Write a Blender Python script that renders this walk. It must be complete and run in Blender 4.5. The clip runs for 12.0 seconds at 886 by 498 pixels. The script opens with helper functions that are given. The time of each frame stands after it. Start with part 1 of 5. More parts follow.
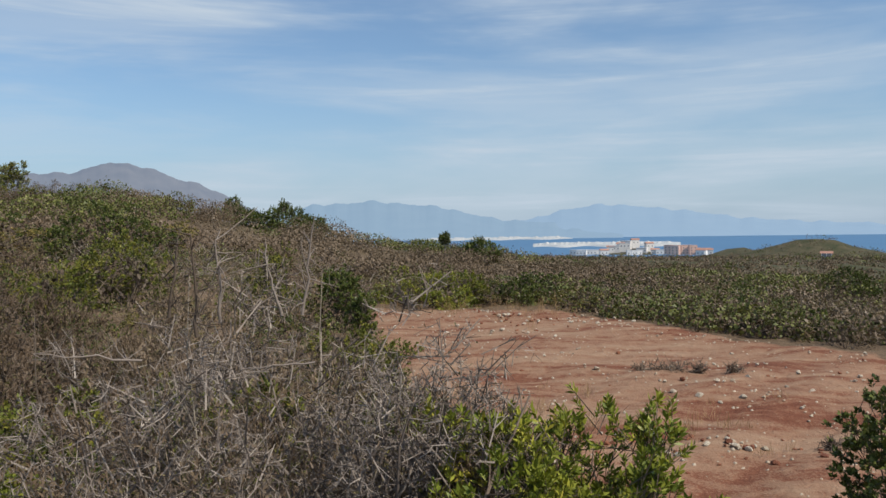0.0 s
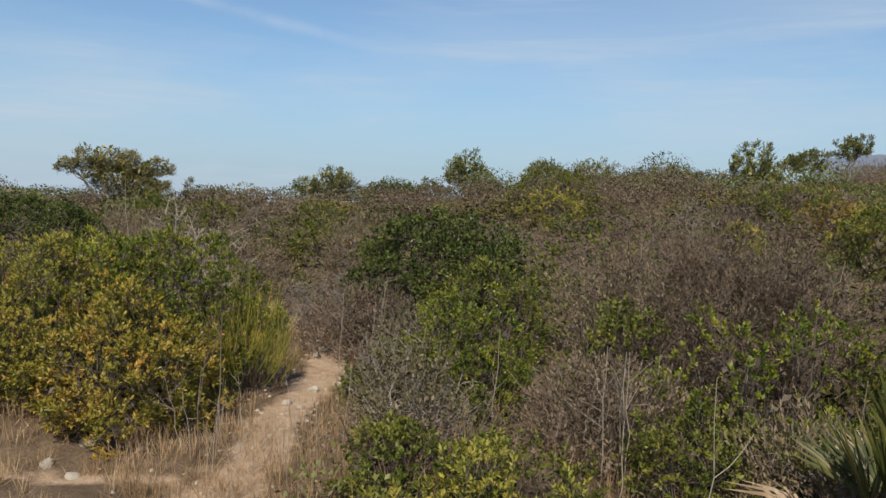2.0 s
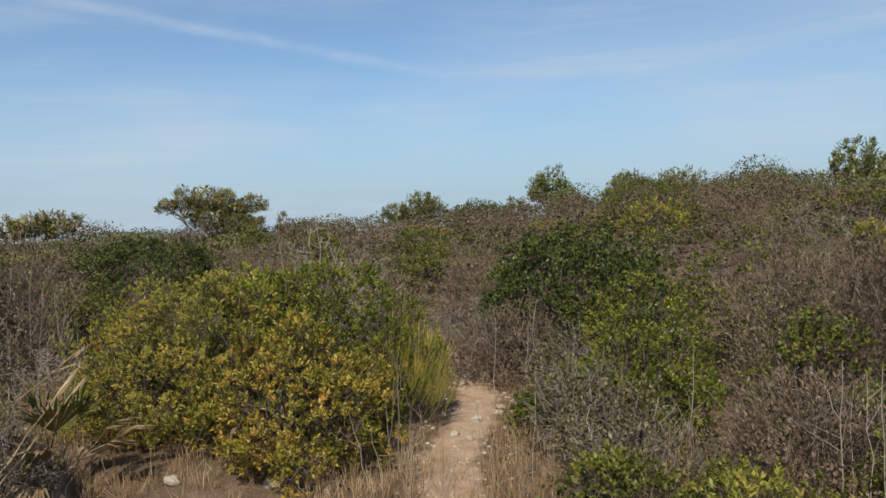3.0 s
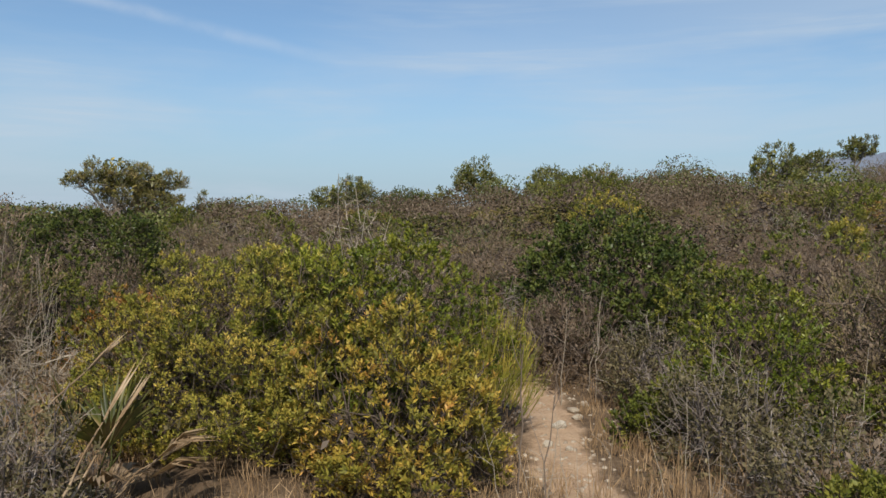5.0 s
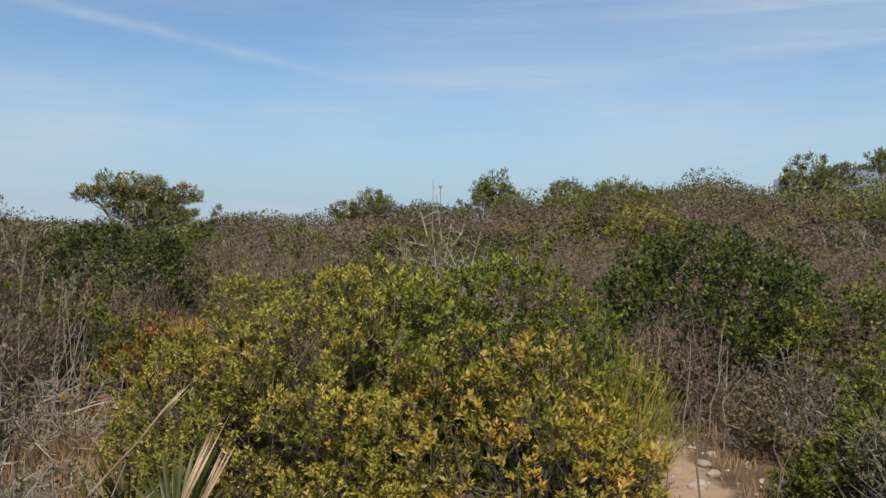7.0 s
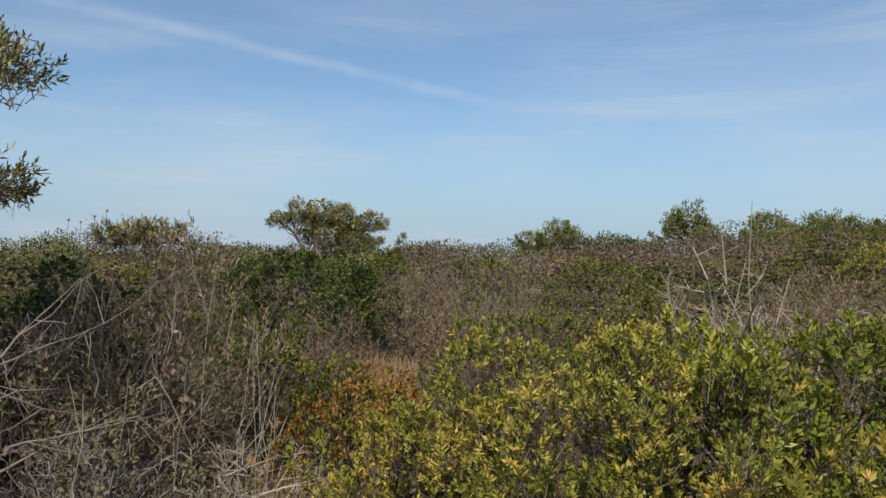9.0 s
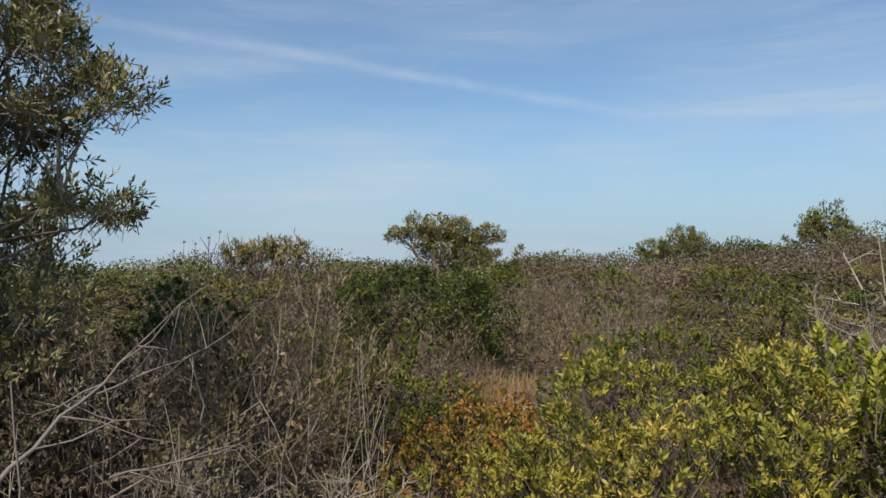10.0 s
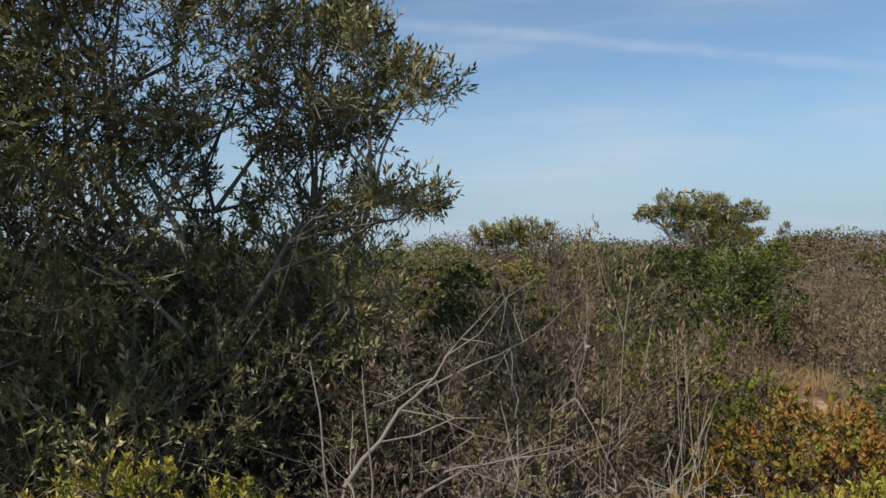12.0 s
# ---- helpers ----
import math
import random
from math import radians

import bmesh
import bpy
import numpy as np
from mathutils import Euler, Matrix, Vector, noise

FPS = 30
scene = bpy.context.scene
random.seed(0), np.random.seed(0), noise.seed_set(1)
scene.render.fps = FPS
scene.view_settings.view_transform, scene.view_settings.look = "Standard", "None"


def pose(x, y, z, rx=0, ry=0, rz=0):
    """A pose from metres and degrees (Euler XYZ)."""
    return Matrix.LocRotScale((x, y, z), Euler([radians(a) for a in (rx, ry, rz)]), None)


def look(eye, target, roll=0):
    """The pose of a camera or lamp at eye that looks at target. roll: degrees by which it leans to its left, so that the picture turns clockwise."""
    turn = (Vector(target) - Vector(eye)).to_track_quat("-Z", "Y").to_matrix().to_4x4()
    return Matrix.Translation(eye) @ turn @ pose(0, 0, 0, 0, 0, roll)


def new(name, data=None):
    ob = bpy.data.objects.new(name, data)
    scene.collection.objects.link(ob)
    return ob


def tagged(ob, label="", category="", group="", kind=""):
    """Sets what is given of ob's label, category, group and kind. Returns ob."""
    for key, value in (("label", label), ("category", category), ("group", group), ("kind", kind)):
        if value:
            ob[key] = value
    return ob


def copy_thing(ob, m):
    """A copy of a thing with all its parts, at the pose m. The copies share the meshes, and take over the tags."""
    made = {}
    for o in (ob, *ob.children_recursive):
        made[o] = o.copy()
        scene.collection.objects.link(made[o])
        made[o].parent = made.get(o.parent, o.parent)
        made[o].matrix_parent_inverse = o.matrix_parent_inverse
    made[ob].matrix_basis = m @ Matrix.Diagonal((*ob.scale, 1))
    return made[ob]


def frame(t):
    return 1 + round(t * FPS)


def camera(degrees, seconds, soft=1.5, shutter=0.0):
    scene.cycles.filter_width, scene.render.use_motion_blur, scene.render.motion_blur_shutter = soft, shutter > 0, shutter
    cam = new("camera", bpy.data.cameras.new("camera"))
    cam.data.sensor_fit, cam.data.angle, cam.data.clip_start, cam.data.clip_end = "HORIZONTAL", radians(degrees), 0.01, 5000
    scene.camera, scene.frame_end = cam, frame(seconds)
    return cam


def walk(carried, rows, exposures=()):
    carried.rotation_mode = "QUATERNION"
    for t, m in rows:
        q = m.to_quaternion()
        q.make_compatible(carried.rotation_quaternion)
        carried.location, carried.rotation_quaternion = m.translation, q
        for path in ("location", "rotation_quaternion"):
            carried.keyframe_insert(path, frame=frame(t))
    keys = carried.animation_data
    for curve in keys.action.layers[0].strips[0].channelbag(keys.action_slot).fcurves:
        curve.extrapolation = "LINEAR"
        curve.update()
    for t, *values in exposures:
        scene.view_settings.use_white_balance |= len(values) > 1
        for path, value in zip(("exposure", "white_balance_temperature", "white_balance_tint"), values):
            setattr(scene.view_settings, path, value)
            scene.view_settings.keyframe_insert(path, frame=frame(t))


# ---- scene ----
cam = camera(59.3, 12.0)
PATH = [
    (0, (-0.166, -0.136, 1.715), (-0.168, 1.864, 1.674), -0.8),
    (0.2, (-0.304, -0.077, 1.728), (-0.656, 1.89, 1.653), 1.1),
    (0.5, (-0.489, 0.005, 1.649), (-1.296, 1.833, 1.566), 3.7),
    (1, (-0.719, -0.124, 1.654), (-1.987, 1.418, 1.537), 4.0),
    (1.5, (-0.97, -0.374, 1.653), (-2.499, 0.911, 1.551), 3.1),
    (2, (-1.265, -0.581, 1.611), (-3.015, 0.381, 1.498), 1.4),
    (2.5, (-1.578, -0.837, 1.626), (-3.435, -0.099, 1.547), -0.6),
    (3, (-1.779, -1.078, 1.597), (-3.613, -0.281, 1.541), -2.1),
    (3.5, (-2.023, -1.436, 1.62), (-3.832, -0.589, 1.536), -2.0),
    (3.7, (-2.101, -1.534, 1.619), (-3.925, -0.718, 1.535), -1.8),
    (5.3, (-3.41, -1.942, 1.471), (-5.102, -0.879, 1.389), 0.3),
    (5.5, (-3.502, -1.982, 1.462), (-5.215, -0.952, 1.38), -0.8),
    (6, (-3.739, -2.03, 1.468), (-5.501, -1.087, 1.391), -2.3),
    (6.5, (-4.033, -1.982, 1.461), (-5.781, -1.013, 1.39), -1.5),
    (6.7, (-4.142, -1.959, 1.482), (-5.86, -0.938, 1.407), -0.6),
    (8.3, (-5.046, -1.718, 1.526), (-6.789, -0.738, 1.574), 3.2),
    (8.5, (-5.13, -1.713, 1.536), (-6.919, -0.819, 1.561), 2.4),
    (9, (-5.531, -1.806, 1.532), (-7.428, -1.172, 1.56), 1.4),
    (9.5, (-5.647, -1.771, 1.533), (-7.601, -1.348, 1.6), -0.2),
    (10, (-5.751, -1.701, 1.55), (-7.722, -1.363, 1.604), 0.1),
    (10.5, (-5.829, -1.707, 1.554), (-7.819, -1.507, 1.581), -0.2),
    (11, (-5.879, -1.817, 1.608), (-7.878, -1.79, 1.625), -1.1),
    (11.5, (-5.924, -1.974, 1.604), (-7.921, -2.088, 1.61), -0.9),
    (12, (-5.965, -2.014, 1.592), (-7.948, -2.276, 1.594), -0.2),
]
walk(cam, [(t, look(eye, target, roll)) for t, eye, target, roll in PATH])

# ---- world and sun ----
SUN_EL, SUN_ROT = 47.0, 124.0
world = bpy.data.worlds.new("world")
scene.world = world
world.use_nodes = True


class Nodes:
    """Short hand for building a node tree."""

    def __init__(self, tree):
        self.tree = tree
        tree.nodes.clear()

    def add(self, kind, inputs=None, **attrs):
        n = self.tree.nodes.new(kind)
        for k, v in attrs.items():
            setattr(n, k, v)
        for k, v in (inputs or {}).items():
            if isinstance(v, bpy.types.NodeSocket):
                self.tree.links.new(v, n.inputs[k])
            else:
                n.inputs[k].default_value = v
        return n

    def math(self, op, a, b=0.0, c=0.0, clamp=False):
        return self.add("ShaderNodeMath", {0: a, 1: b, 2: c}, operation=op, use_clamp=clamp).outputs[0]

    def vmath(self, op, a, b=(0, 0, 0)):
        n = self.add("ShaderNodeVectorMath", {0: a, 1: b}, operation=op)
        return n.outputs["Value"] if op in ("DOT_PRODUCT", "LENGTH") else n.outputs["Vector"]

    def noise(self, vec, scale, detail=4.0, rough=0.55, distort=0.0):
        return self.add("ShaderNodeTexNoise", {"Vector": vec, "Scale": scale, "Detail": detail, "Roughness": rough, "Distortion": distort}).outputs["Fac"]

    def step(self, v, lo, hi, a=0.0, b=1.0):
        n = self.add("ShaderNodeMapRange", {"Value": v, "From Min": lo, "From Max": hi, "To Min": a, "To Max": b}, interpolation_type="SMOOTHSTEP")
        return n.outputs["Result"]

    def mix(self, fac, a, b, blend="MIX"):
        n = self.add("ShaderNodeMix", None, data_type="RGBA", blend_type=blend)
        for k, v in ((0, fac), (6, a), (7, b)):
            if isinstance(v, bpy.types.NodeSocket):
                self.tree.links.new(v, n.inputs[k])
            else:
                n.inputs[k].default_value = v if k == 0 else (*v, 1)
        return n.outputs[2]

    def ramp(self, fac, stops):
        n = self.add("ShaderNodeValToRGB", {"Fac": fac})
        el = n.color_ramp.elements
        while len(el) < len(stops):
            el.new(0.5)
        for e, (p, c) in zip(el, stops):
            e.position, e.color = p, (*c, 1)
        return n.outputs["Color"]


def build_sky():
    k = Nodes(world.node_tree)
    sky = k.add("ShaderNodeTexSky", sky_type="NISHITA", sun_disc=False, sun_elevation=radians(SUN_EL), sun_rotation=radians(SUN_ROT),
                altitude=90.0, air_density=1.0, dust_density=1.2, ozone_density=1.6)
    way = k.add("ShaderNodeTexCoord").outputs["Generated"]
    sep = k.add("ShaderNodeSeparateXYZ", {0: way})
    # thin cirrus lying in long level veils, with finer combed streaks
    lay = k.add("ShaderNodeMapping", {"Vector": way, "Location": (2.3, 0.9, 0.35), "Rotation": (radians(3), radians(-4), 0), "Scale": (1.5, 1.5, 8.5)}).outputs[0]
    veil = k.step(k.noise(lay, 1.35, 5, 0.55, 0.25), 0.36, 0.66)
    comb = k.add("ShaderNodeMapping", {"Vector": way, "Rotation": (radians(-5), radians(3), 0), "Scale": (1.6, 1.6, 26)}).outputs[0]
    streak = k.step(k.noise(comb, 1.6, 6, 0.62, 0.4), 0.42, 0.72)
    low = k.step(sep.outputs["Z"], 0.13, 0.26, 1.0, 0.5)
    low = k.math("MAXIMUM", low, k.step(sep.outputs["Y"], 0.6, 0.97, 0.5, 1.25))
    cloud = k.math("MULTIPLY", k.math("ADD", k.math("ADD", k.math("MULTIPLY", veil, 0.36), 0.05), k.math("MULTIPLY", k.math("MULTIPLY", streak, veil), 0.42)), low, clamp=True)
    # an old vapour trail, spread by the wind
    across = k.vmath("DOT_PRODUCT", way, (-0.2633, -0.1252, -0.9566))
    wob = k.math("MULTIPLY", k.math("SUBTRACT", k.noise(way, 9.0, 3), 0.5), 0.012)
    off = k.math("ABSOLUTE", k.math("ADD", k.math("SUBTRACT", across, 0.004), wob))
    band = k.math("POWER", k.step(off, 0.0, 0.013, 1.0, 0.0), 1.3)
    along = k.vmath("DOT_PRODUCT", way, (-0.42, 0.90, 0.0))
    reach = k.math("MULTIPLY", k.step(along, 0.10, 0.36), k.step(along, 0.62, 0.80, 1.0, 0.0))
    trail = k.math("MULTIPLY", k.math("MULTIPLY", band, reach), k.math("MULTIPLY", k.step(k.noise(way, 11.0, 5, 0.65), 0.1, 0.65), 0.25))
    haze = k.step(sep.outputs["Z"], 0.0, 0.22, 0.7, 0.0)
    clear = k.mix(1.0, sky.outputs[0], (1.2, 1.42, 1.56), "MULTIPLY")
    c1 = k.mix(haze, clear, (4.4, 6.1, 8.1))
    c2 = k.mix(cloud, c1, (6.7, 7.8, 9.0))
    c3 = k.mix(trail, c2, (8.6, 9.2, 10.0))
    bg = k.add("ShaderNodeBackground", {"Color": c3, "Strength": 0.081})
    k.add("ShaderNodeOutputWorld", {0: bg.outputs[0]})


build_sky()
SUN_WAY = Vector((math.sin(radians(SUN_ROT)) * math.cos(radians(SUN_EL)), math.cos(radians(SUN_ROT)) * math.cos(radians(SUN_EL)), math.sin(radians(SUN_EL))))
sun = new("sun", bpy.data.lights.new("sun", "SUN"))
sun.data.energy, sun.data.angle, sun.data.color = 5.0, radians(0.7), (1.0, 0.915, 0.79)
sun.matrix_world = look(SUN_WAY * 60, (0, 0, 0))


# ---- materials ----
def material(name):
    m = bpy.data.materials.new(name)
    m.use_nodes = True
    return m, Nodes(m.node_tree)


def leaf_material(name, stops, gloss=0.5, clear=0.13, object_shift=0.0, tone=False):
    """Leaves: each leaf takes its own colour along the ramp, and lets some light through."""
    m, k = material(name)
    isle = k.add("ShaderNodeNewGeometry").outputs["Random Per Island"]
    where = k.add("ShaderNodeTexCoord").outputs["Object"]
    f = k.math("ADD", k.math("MULTIPLY", isle, 0.34), k.math("MULTIPLY", k.step(k.noise(where, 4.5, 3), 0.32, 0.68), 0.66))
    if object_shift:
        f = k.math("ADD", f, k.math("MULTIPLY", k.math("SUBTRACT", k.add("ShaderNodeObjectInfo").outputs["Random"], 0.5), object_shift), clamp=True)
    if tone:
        f = k.math("ADD", k.math("MULTIPLY", f, 0.4), k.math("MULTIPLY", k.add("ShaderNodeAttribute", attribute_name="tone").outputs["Fac"], 0.6))
    col = k.mix(1.0, k.ramp(f, stops), (0.98, 0.905, 0.88), "MULTIPLY")
    col = k.mix(k.step(k.noise(where, 60.0, 2), 0.35, 0.75, 0.0, 0.25), col, (0.10, 0.075, 0.03))
    p = k.add("ShaderNodeBsdfPrincipled", {"Base Color": col, "Roughness": gloss, "Specular IOR Level": 0.22})
    t = k.add("ShaderNodeBsdfTranslucent", {"Color": k.mix(1.0, col, (1.0, 1.0, 0.55), "MULTIPLY")})
    s = k.add("ShaderNodeMixShader", {0: clear, 1: p.outputs[0], 2: t.outputs[0]})
    k.add("ShaderNodeOutputMaterial", {0: s.outputs[0]})
    return m


def twig_material(name, stops, tone=False, scale=40.0):
    m, k = material(name)
    isle = k.add("ShaderNodeNewGeometry").outputs["Random Per Island"]
    where = k.add("ShaderNodeTexCoord").outputs["Object"]
    f = k.math("ADD", k.math("MULTIPLY", isle, 0.65), k.math("MULTIPLY", k.noise(where, scale, 4), 0.35))
    if tone:
        f = k.math("ADD", k.math("MULTIPLY", f, 0.5), k.math("MULTIPLY", k.add("ShaderNodeAttribute", attribute_name="tone").outputs["Fac"], 0.5))
    p = k.add("ShaderNodeBsdfPrincipled", {"Base Color": k.ramp(f, stops), "Roughness": 0.85, "Specular IOR Level": 0.2})
    b = k.add("ShaderNodeBump", {"Height": k.noise(where, scale * 5, 3), "Strength": 0.5, "Distance": 0.002})
    k.tree.links.new(b.outputs[0], p.inputs["Normal"])
    k.add("ShaderNodeOutputMaterial", {0: p.outputs[0]})
    return m


YELLOW = leaf_material("leaf_yellow_green", [(0.0, (0.085, 0.115, 0.020)), (0.35, (0.205, 0.222, 0.036)), (0.7, (0.360, 0.330, 0.060)), (1.0, (0.600, 0.450, 0.100))])
ORANGE = leaf_material("leaf_orange_tinged", [(0.0, (0.095, 0.115, 0.020)), (0.35, (0.235, 0.225, 0.036)), (0.7, (0.400, 0.310, 0.054)), (1.0, (0.520, 0.285, 0.078))])
RUSTY = leaf_material("leaf_rusty", [(0.0, (0.075, 0.120, 0.022)), (0.4, (0.209, 0.179, 0.030)), (0.7, (0.310, 0.180, 0.045)), (1.0, (0.345, 0.135, 0.048))])
BRIGHT = leaf_material("leaf_bright_green", [(0.0, (0.045, 0.080, 0.010)), (0.4, (0.112, 0.155, 0.018)), (0.8, (0.215, 0.240, 0.030)), (1.0, (0.320, 0.300, 0.050))], gloss=0.42)
GREEN = leaf_material("leaf_green", [(0.0, (0.046, 0.076, 0.012)), (0.5, (0.116, 0.145, 0.023)), (1.0, (0.248, 0.241, 0.044))])
DARK = leaf_material("leaf_dark_green", [(0.0, (0.026, 0.052, 0.012)), (0.5, (0.068, 0.102, 0.022)), (1.0, (0.150, 0.182, 0.040))], gloss=0.42)
LIME = leaf_material("leaf_lime_green", [(0.0, (0.075, 0.120, 0.016)), (0.4, (0.165, 0.215, 0.026)), (0.8, (0.290, 0.315, 0.042)), (1.0, (0.470, 0.400, 0.075))], gloss=0.45)
WILD = leaf_material("leaf_wild_olive", [(0.0, (0.050, 0.058, 0.030)), (0.5, (0.115, 0.122, 0.066)), (0.85, (0.225, 0.220, 0.130)), (1.0, (0.360, 0.335, 0.215))], gloss=0.4)
GREYGREEN = leaf_material("leaf_grey_green", [(0.0, (0.066, 0.064, 0.032)), (0.5, (0.128, 0.119, 0.060)), (1.0, (0.220, 0.194, 0.110))])
OLIVE = leaf_material("leaf_olive", [(0.0, (0.075, 0.092, 0.036)), (0.45, (0.178, 0.190, 0.080)), (0.8, (0.340, 0.325, 0.160)), (1.0, (0.600, 0.545, 0.320))], gloss=0.38)
OLIVE_DULL = leaf_material("leaf_olive_dull", [(0.0, (0.067, 0.083, 0.026)), (0.45, (0.169, 0.177, 0.051)), (0.8, (0.336, 0.295, 0.101)), (1.0, (0.603, 0.492, 0.215))], gloss=0.38)
PINE = leaf_material("needles_pine", [(0.0, (0.050, 0.072, 0.019)), (0.45, (0.126, 0.154, 0.037)), (0.8, (0.251, 0.256, 0.073)), (1.0, (0.452, 0.427, 0.156))], gloss=0.38)
BROWNLEAF = leaf_material("leaf_brown_heath", [(0.0, (0.085, 0.063, 0.045)), (0.4, (0.168, 0.130, 0.092)), (0.8, (0.262, 0.212, 0.155)), (1.0, (0.235, 0.205, 0.105))], object_shift=0.9, clear=0.2)
MIDGREEN = leaf_material("leaf_green_mixed", [(0.0, (0.056, 0.066, 0.018)), (0.4, (0.120, 0.124, 0.034)), (0.75, (0.210, 0.190, 0.056)), (1.0, (0.295, 0.235, 0.082))], object_shift=0.8)
STRAW = leaf_material("dry_grass_straw", [(0.0, (0.205, 0.134, 0.073)), (0.5, (0.365, 0.262, 0.144)), (1.0, (0.559, 0.433, 0.276))], gloss=0.8, clear=0.2)
PALMLEAF = leaf_material("palm_leaf", [(0.0, (0.025, 0.039, 0.010)), (0.5, (0.062, 0.079, 0.018)), (0.85, (0.133, 0.127, 0.033)), (1.0, (0.250, 0.187, 0.080))], gloss=0.4, object_shift=0.35)
PALMDRY = leaf_material("palm_leaf_dry", [(0.0, (0.16, 0.11, 0.06)), (0.5, (0.30, 0.23, 0.14)), (1.0, (0.50, 0.42, 0.30))], gloss=0.7, clear=0.15, object_shift=0.35)
GREYTWIG = twig_material("twig_grey", [(0.0, (0.070, 0.054, 0.046)), (0.45, (0.165, 0.136, 0.116)), (0.8, (0.290, 0.250, 0.215)), (1.0, (0.430, 0.385, 0.330))])
# darkened brown twig: some branches, and the shade fill inside bushes
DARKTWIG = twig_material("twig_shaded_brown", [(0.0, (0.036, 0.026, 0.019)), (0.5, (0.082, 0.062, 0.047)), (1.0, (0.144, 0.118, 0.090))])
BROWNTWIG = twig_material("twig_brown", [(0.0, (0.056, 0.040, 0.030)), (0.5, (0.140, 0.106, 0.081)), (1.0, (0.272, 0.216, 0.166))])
PALETWIG = twig_material("stalk_pale", [(0.0, (0.188, 0.150, 0.112)), (0.6, (0.315, 0.270, 0.210)), (1.0, (0.420, 0.375, 0.307))])
BARK = twig_material("bark_grey", [(0.0, (0.070, 0.059, 0.049)), (0.5, (0.182, 0.161, 0.133)), (1.0, (0.364, 0.336, 0.287))], scale=14.0)
SCRUB_BROWN = leaf_material("scrub_brown", [(0.0, (0.075, 0.060, 0.042)), (0.5, (0.150, 0.120, 0.086)), (1.0, (0.235, 0.195, 0.145))], tone=True)
SCRUB_GREEN = leaf_material("scrub_green", [(0.0, (0.042, 0.063, 0.018)), (0.5, (0.105, 0.134, 0.038)), (1.0, (0.215, 0.230, 0.070))], tone=True)


def ground_material():
    """Dry litter, trodden straw-coloured earth on the path, red stony soil on the cleared plot, mottled scrub far off."""
    m, k = material("ground_soil")
    where = k.add("ShaderNodeTexCoord").outputs["Object"]
    soil = k.add("ShaderNodeAttribute", attribute_name="cleared").outputs["Fac"]
    trod = k.add("ShaderNodeAttribute", attribute_name="trodden").outputs["Fac"]
    fine, mid, big = k.noise(where, 55.0, 5, 0.65), k.noise(where, 5.5, 5, 0.6), k.noise(where, 0.9, 4, 0.55)
    litter = k.ramp(k.math("ADD", k.math("MULTIPLY", fine, 0.6), k.math("MULTIPLY", mid, 0.4)), [(0.25, (0.05, 0.034, 0.021)), (0.5, (0.12, 0.083, 0.053)), (0.75, (0.25, 0.182, 0.115))])
    path = k.ramp(k.math("ADD", k.math("MULTIPLY", fine, 0.5), k.math("MULTIPLY", mid, 0.5)), [(0.25, (0.20, 0.122, 0.072)), (0.5, (0.36, 0.252, 0.163)), (0.8, (0.52, 0.40, 0.285))])
    ruts = k.noise(k.add("ShaderNodeMapping", {"Vector": where, "Rotation": (0, 0, radians(-8)), "Scale": (0.35, 1.6, 1)}).outputs[0], 1.3, 5, 0.6, 0.4)
    red = k.ramp(k.math("ADD", k.math("MULTIPLY", ruts, 0.55), k.math("ADD", k.math("MULTIPLY", fine, 0.25), k.math("MULTIPLY", mid, 0.2))),
                 [(0.36, (0.095, 0.031, 0.018)), (0.44, (0.16, 0.063, 0.036)), (0.49, (0.235, 0.132, 0.083)), (0.62, (0.30, 0.205, 0.136))])
    far = k.ramp(k.math("ADD", k.math("MULTIPLY", k.noise(where, 0.12, 6, 0.65), 0.6), k.math("MULTIPLY", big, 0.4)),
                 [(0.35, (0.025, 0.036, 0.014)), (0.5, (0.065, 0.06, 0.032)), (0.62, (0.10, 0.083, 0.05)), (0.75, (0.15, 0.12, 0.07))])
    away = k.step(k.vmath("LENGTH", where), 26.0, 60.0)
    c = k.mix(away, litter, far)
    edge = k.step(k.math("ADD", soil, k.math("MULTIPLY", k.math("SUBTRACT", mid, 0.5), 0.9)), 0.35, 0.65)
    c = k.mix(edge, c, red)
    way = k.step(k.math("ADD", trod, k.math("MULTIPLY", k.math("SUBTRACT", mid, 0.5), 0.8)), 0.3, 0.7)
    c = k.mix(way, c, path)
    p = k.add("ShaderNodeBsdfPrincipled", {"Base Color": c, "Roughness": 0.93, "Specular IOR Level": 0.15})
    hgt = k.math("ADD", k.math("MULTIPLY", fine, 0.25), mid)
    b = k.add("ShaderNodeBump", {"Height": hgt, "Strength": 0.75, "Distance": 0.06})
    k.tree.links.new(b.outputs[0], p.inputs["Normal"])
    k.add("ShaderNodeOutputMaterial", {0: p.outputs[0]})
    return m


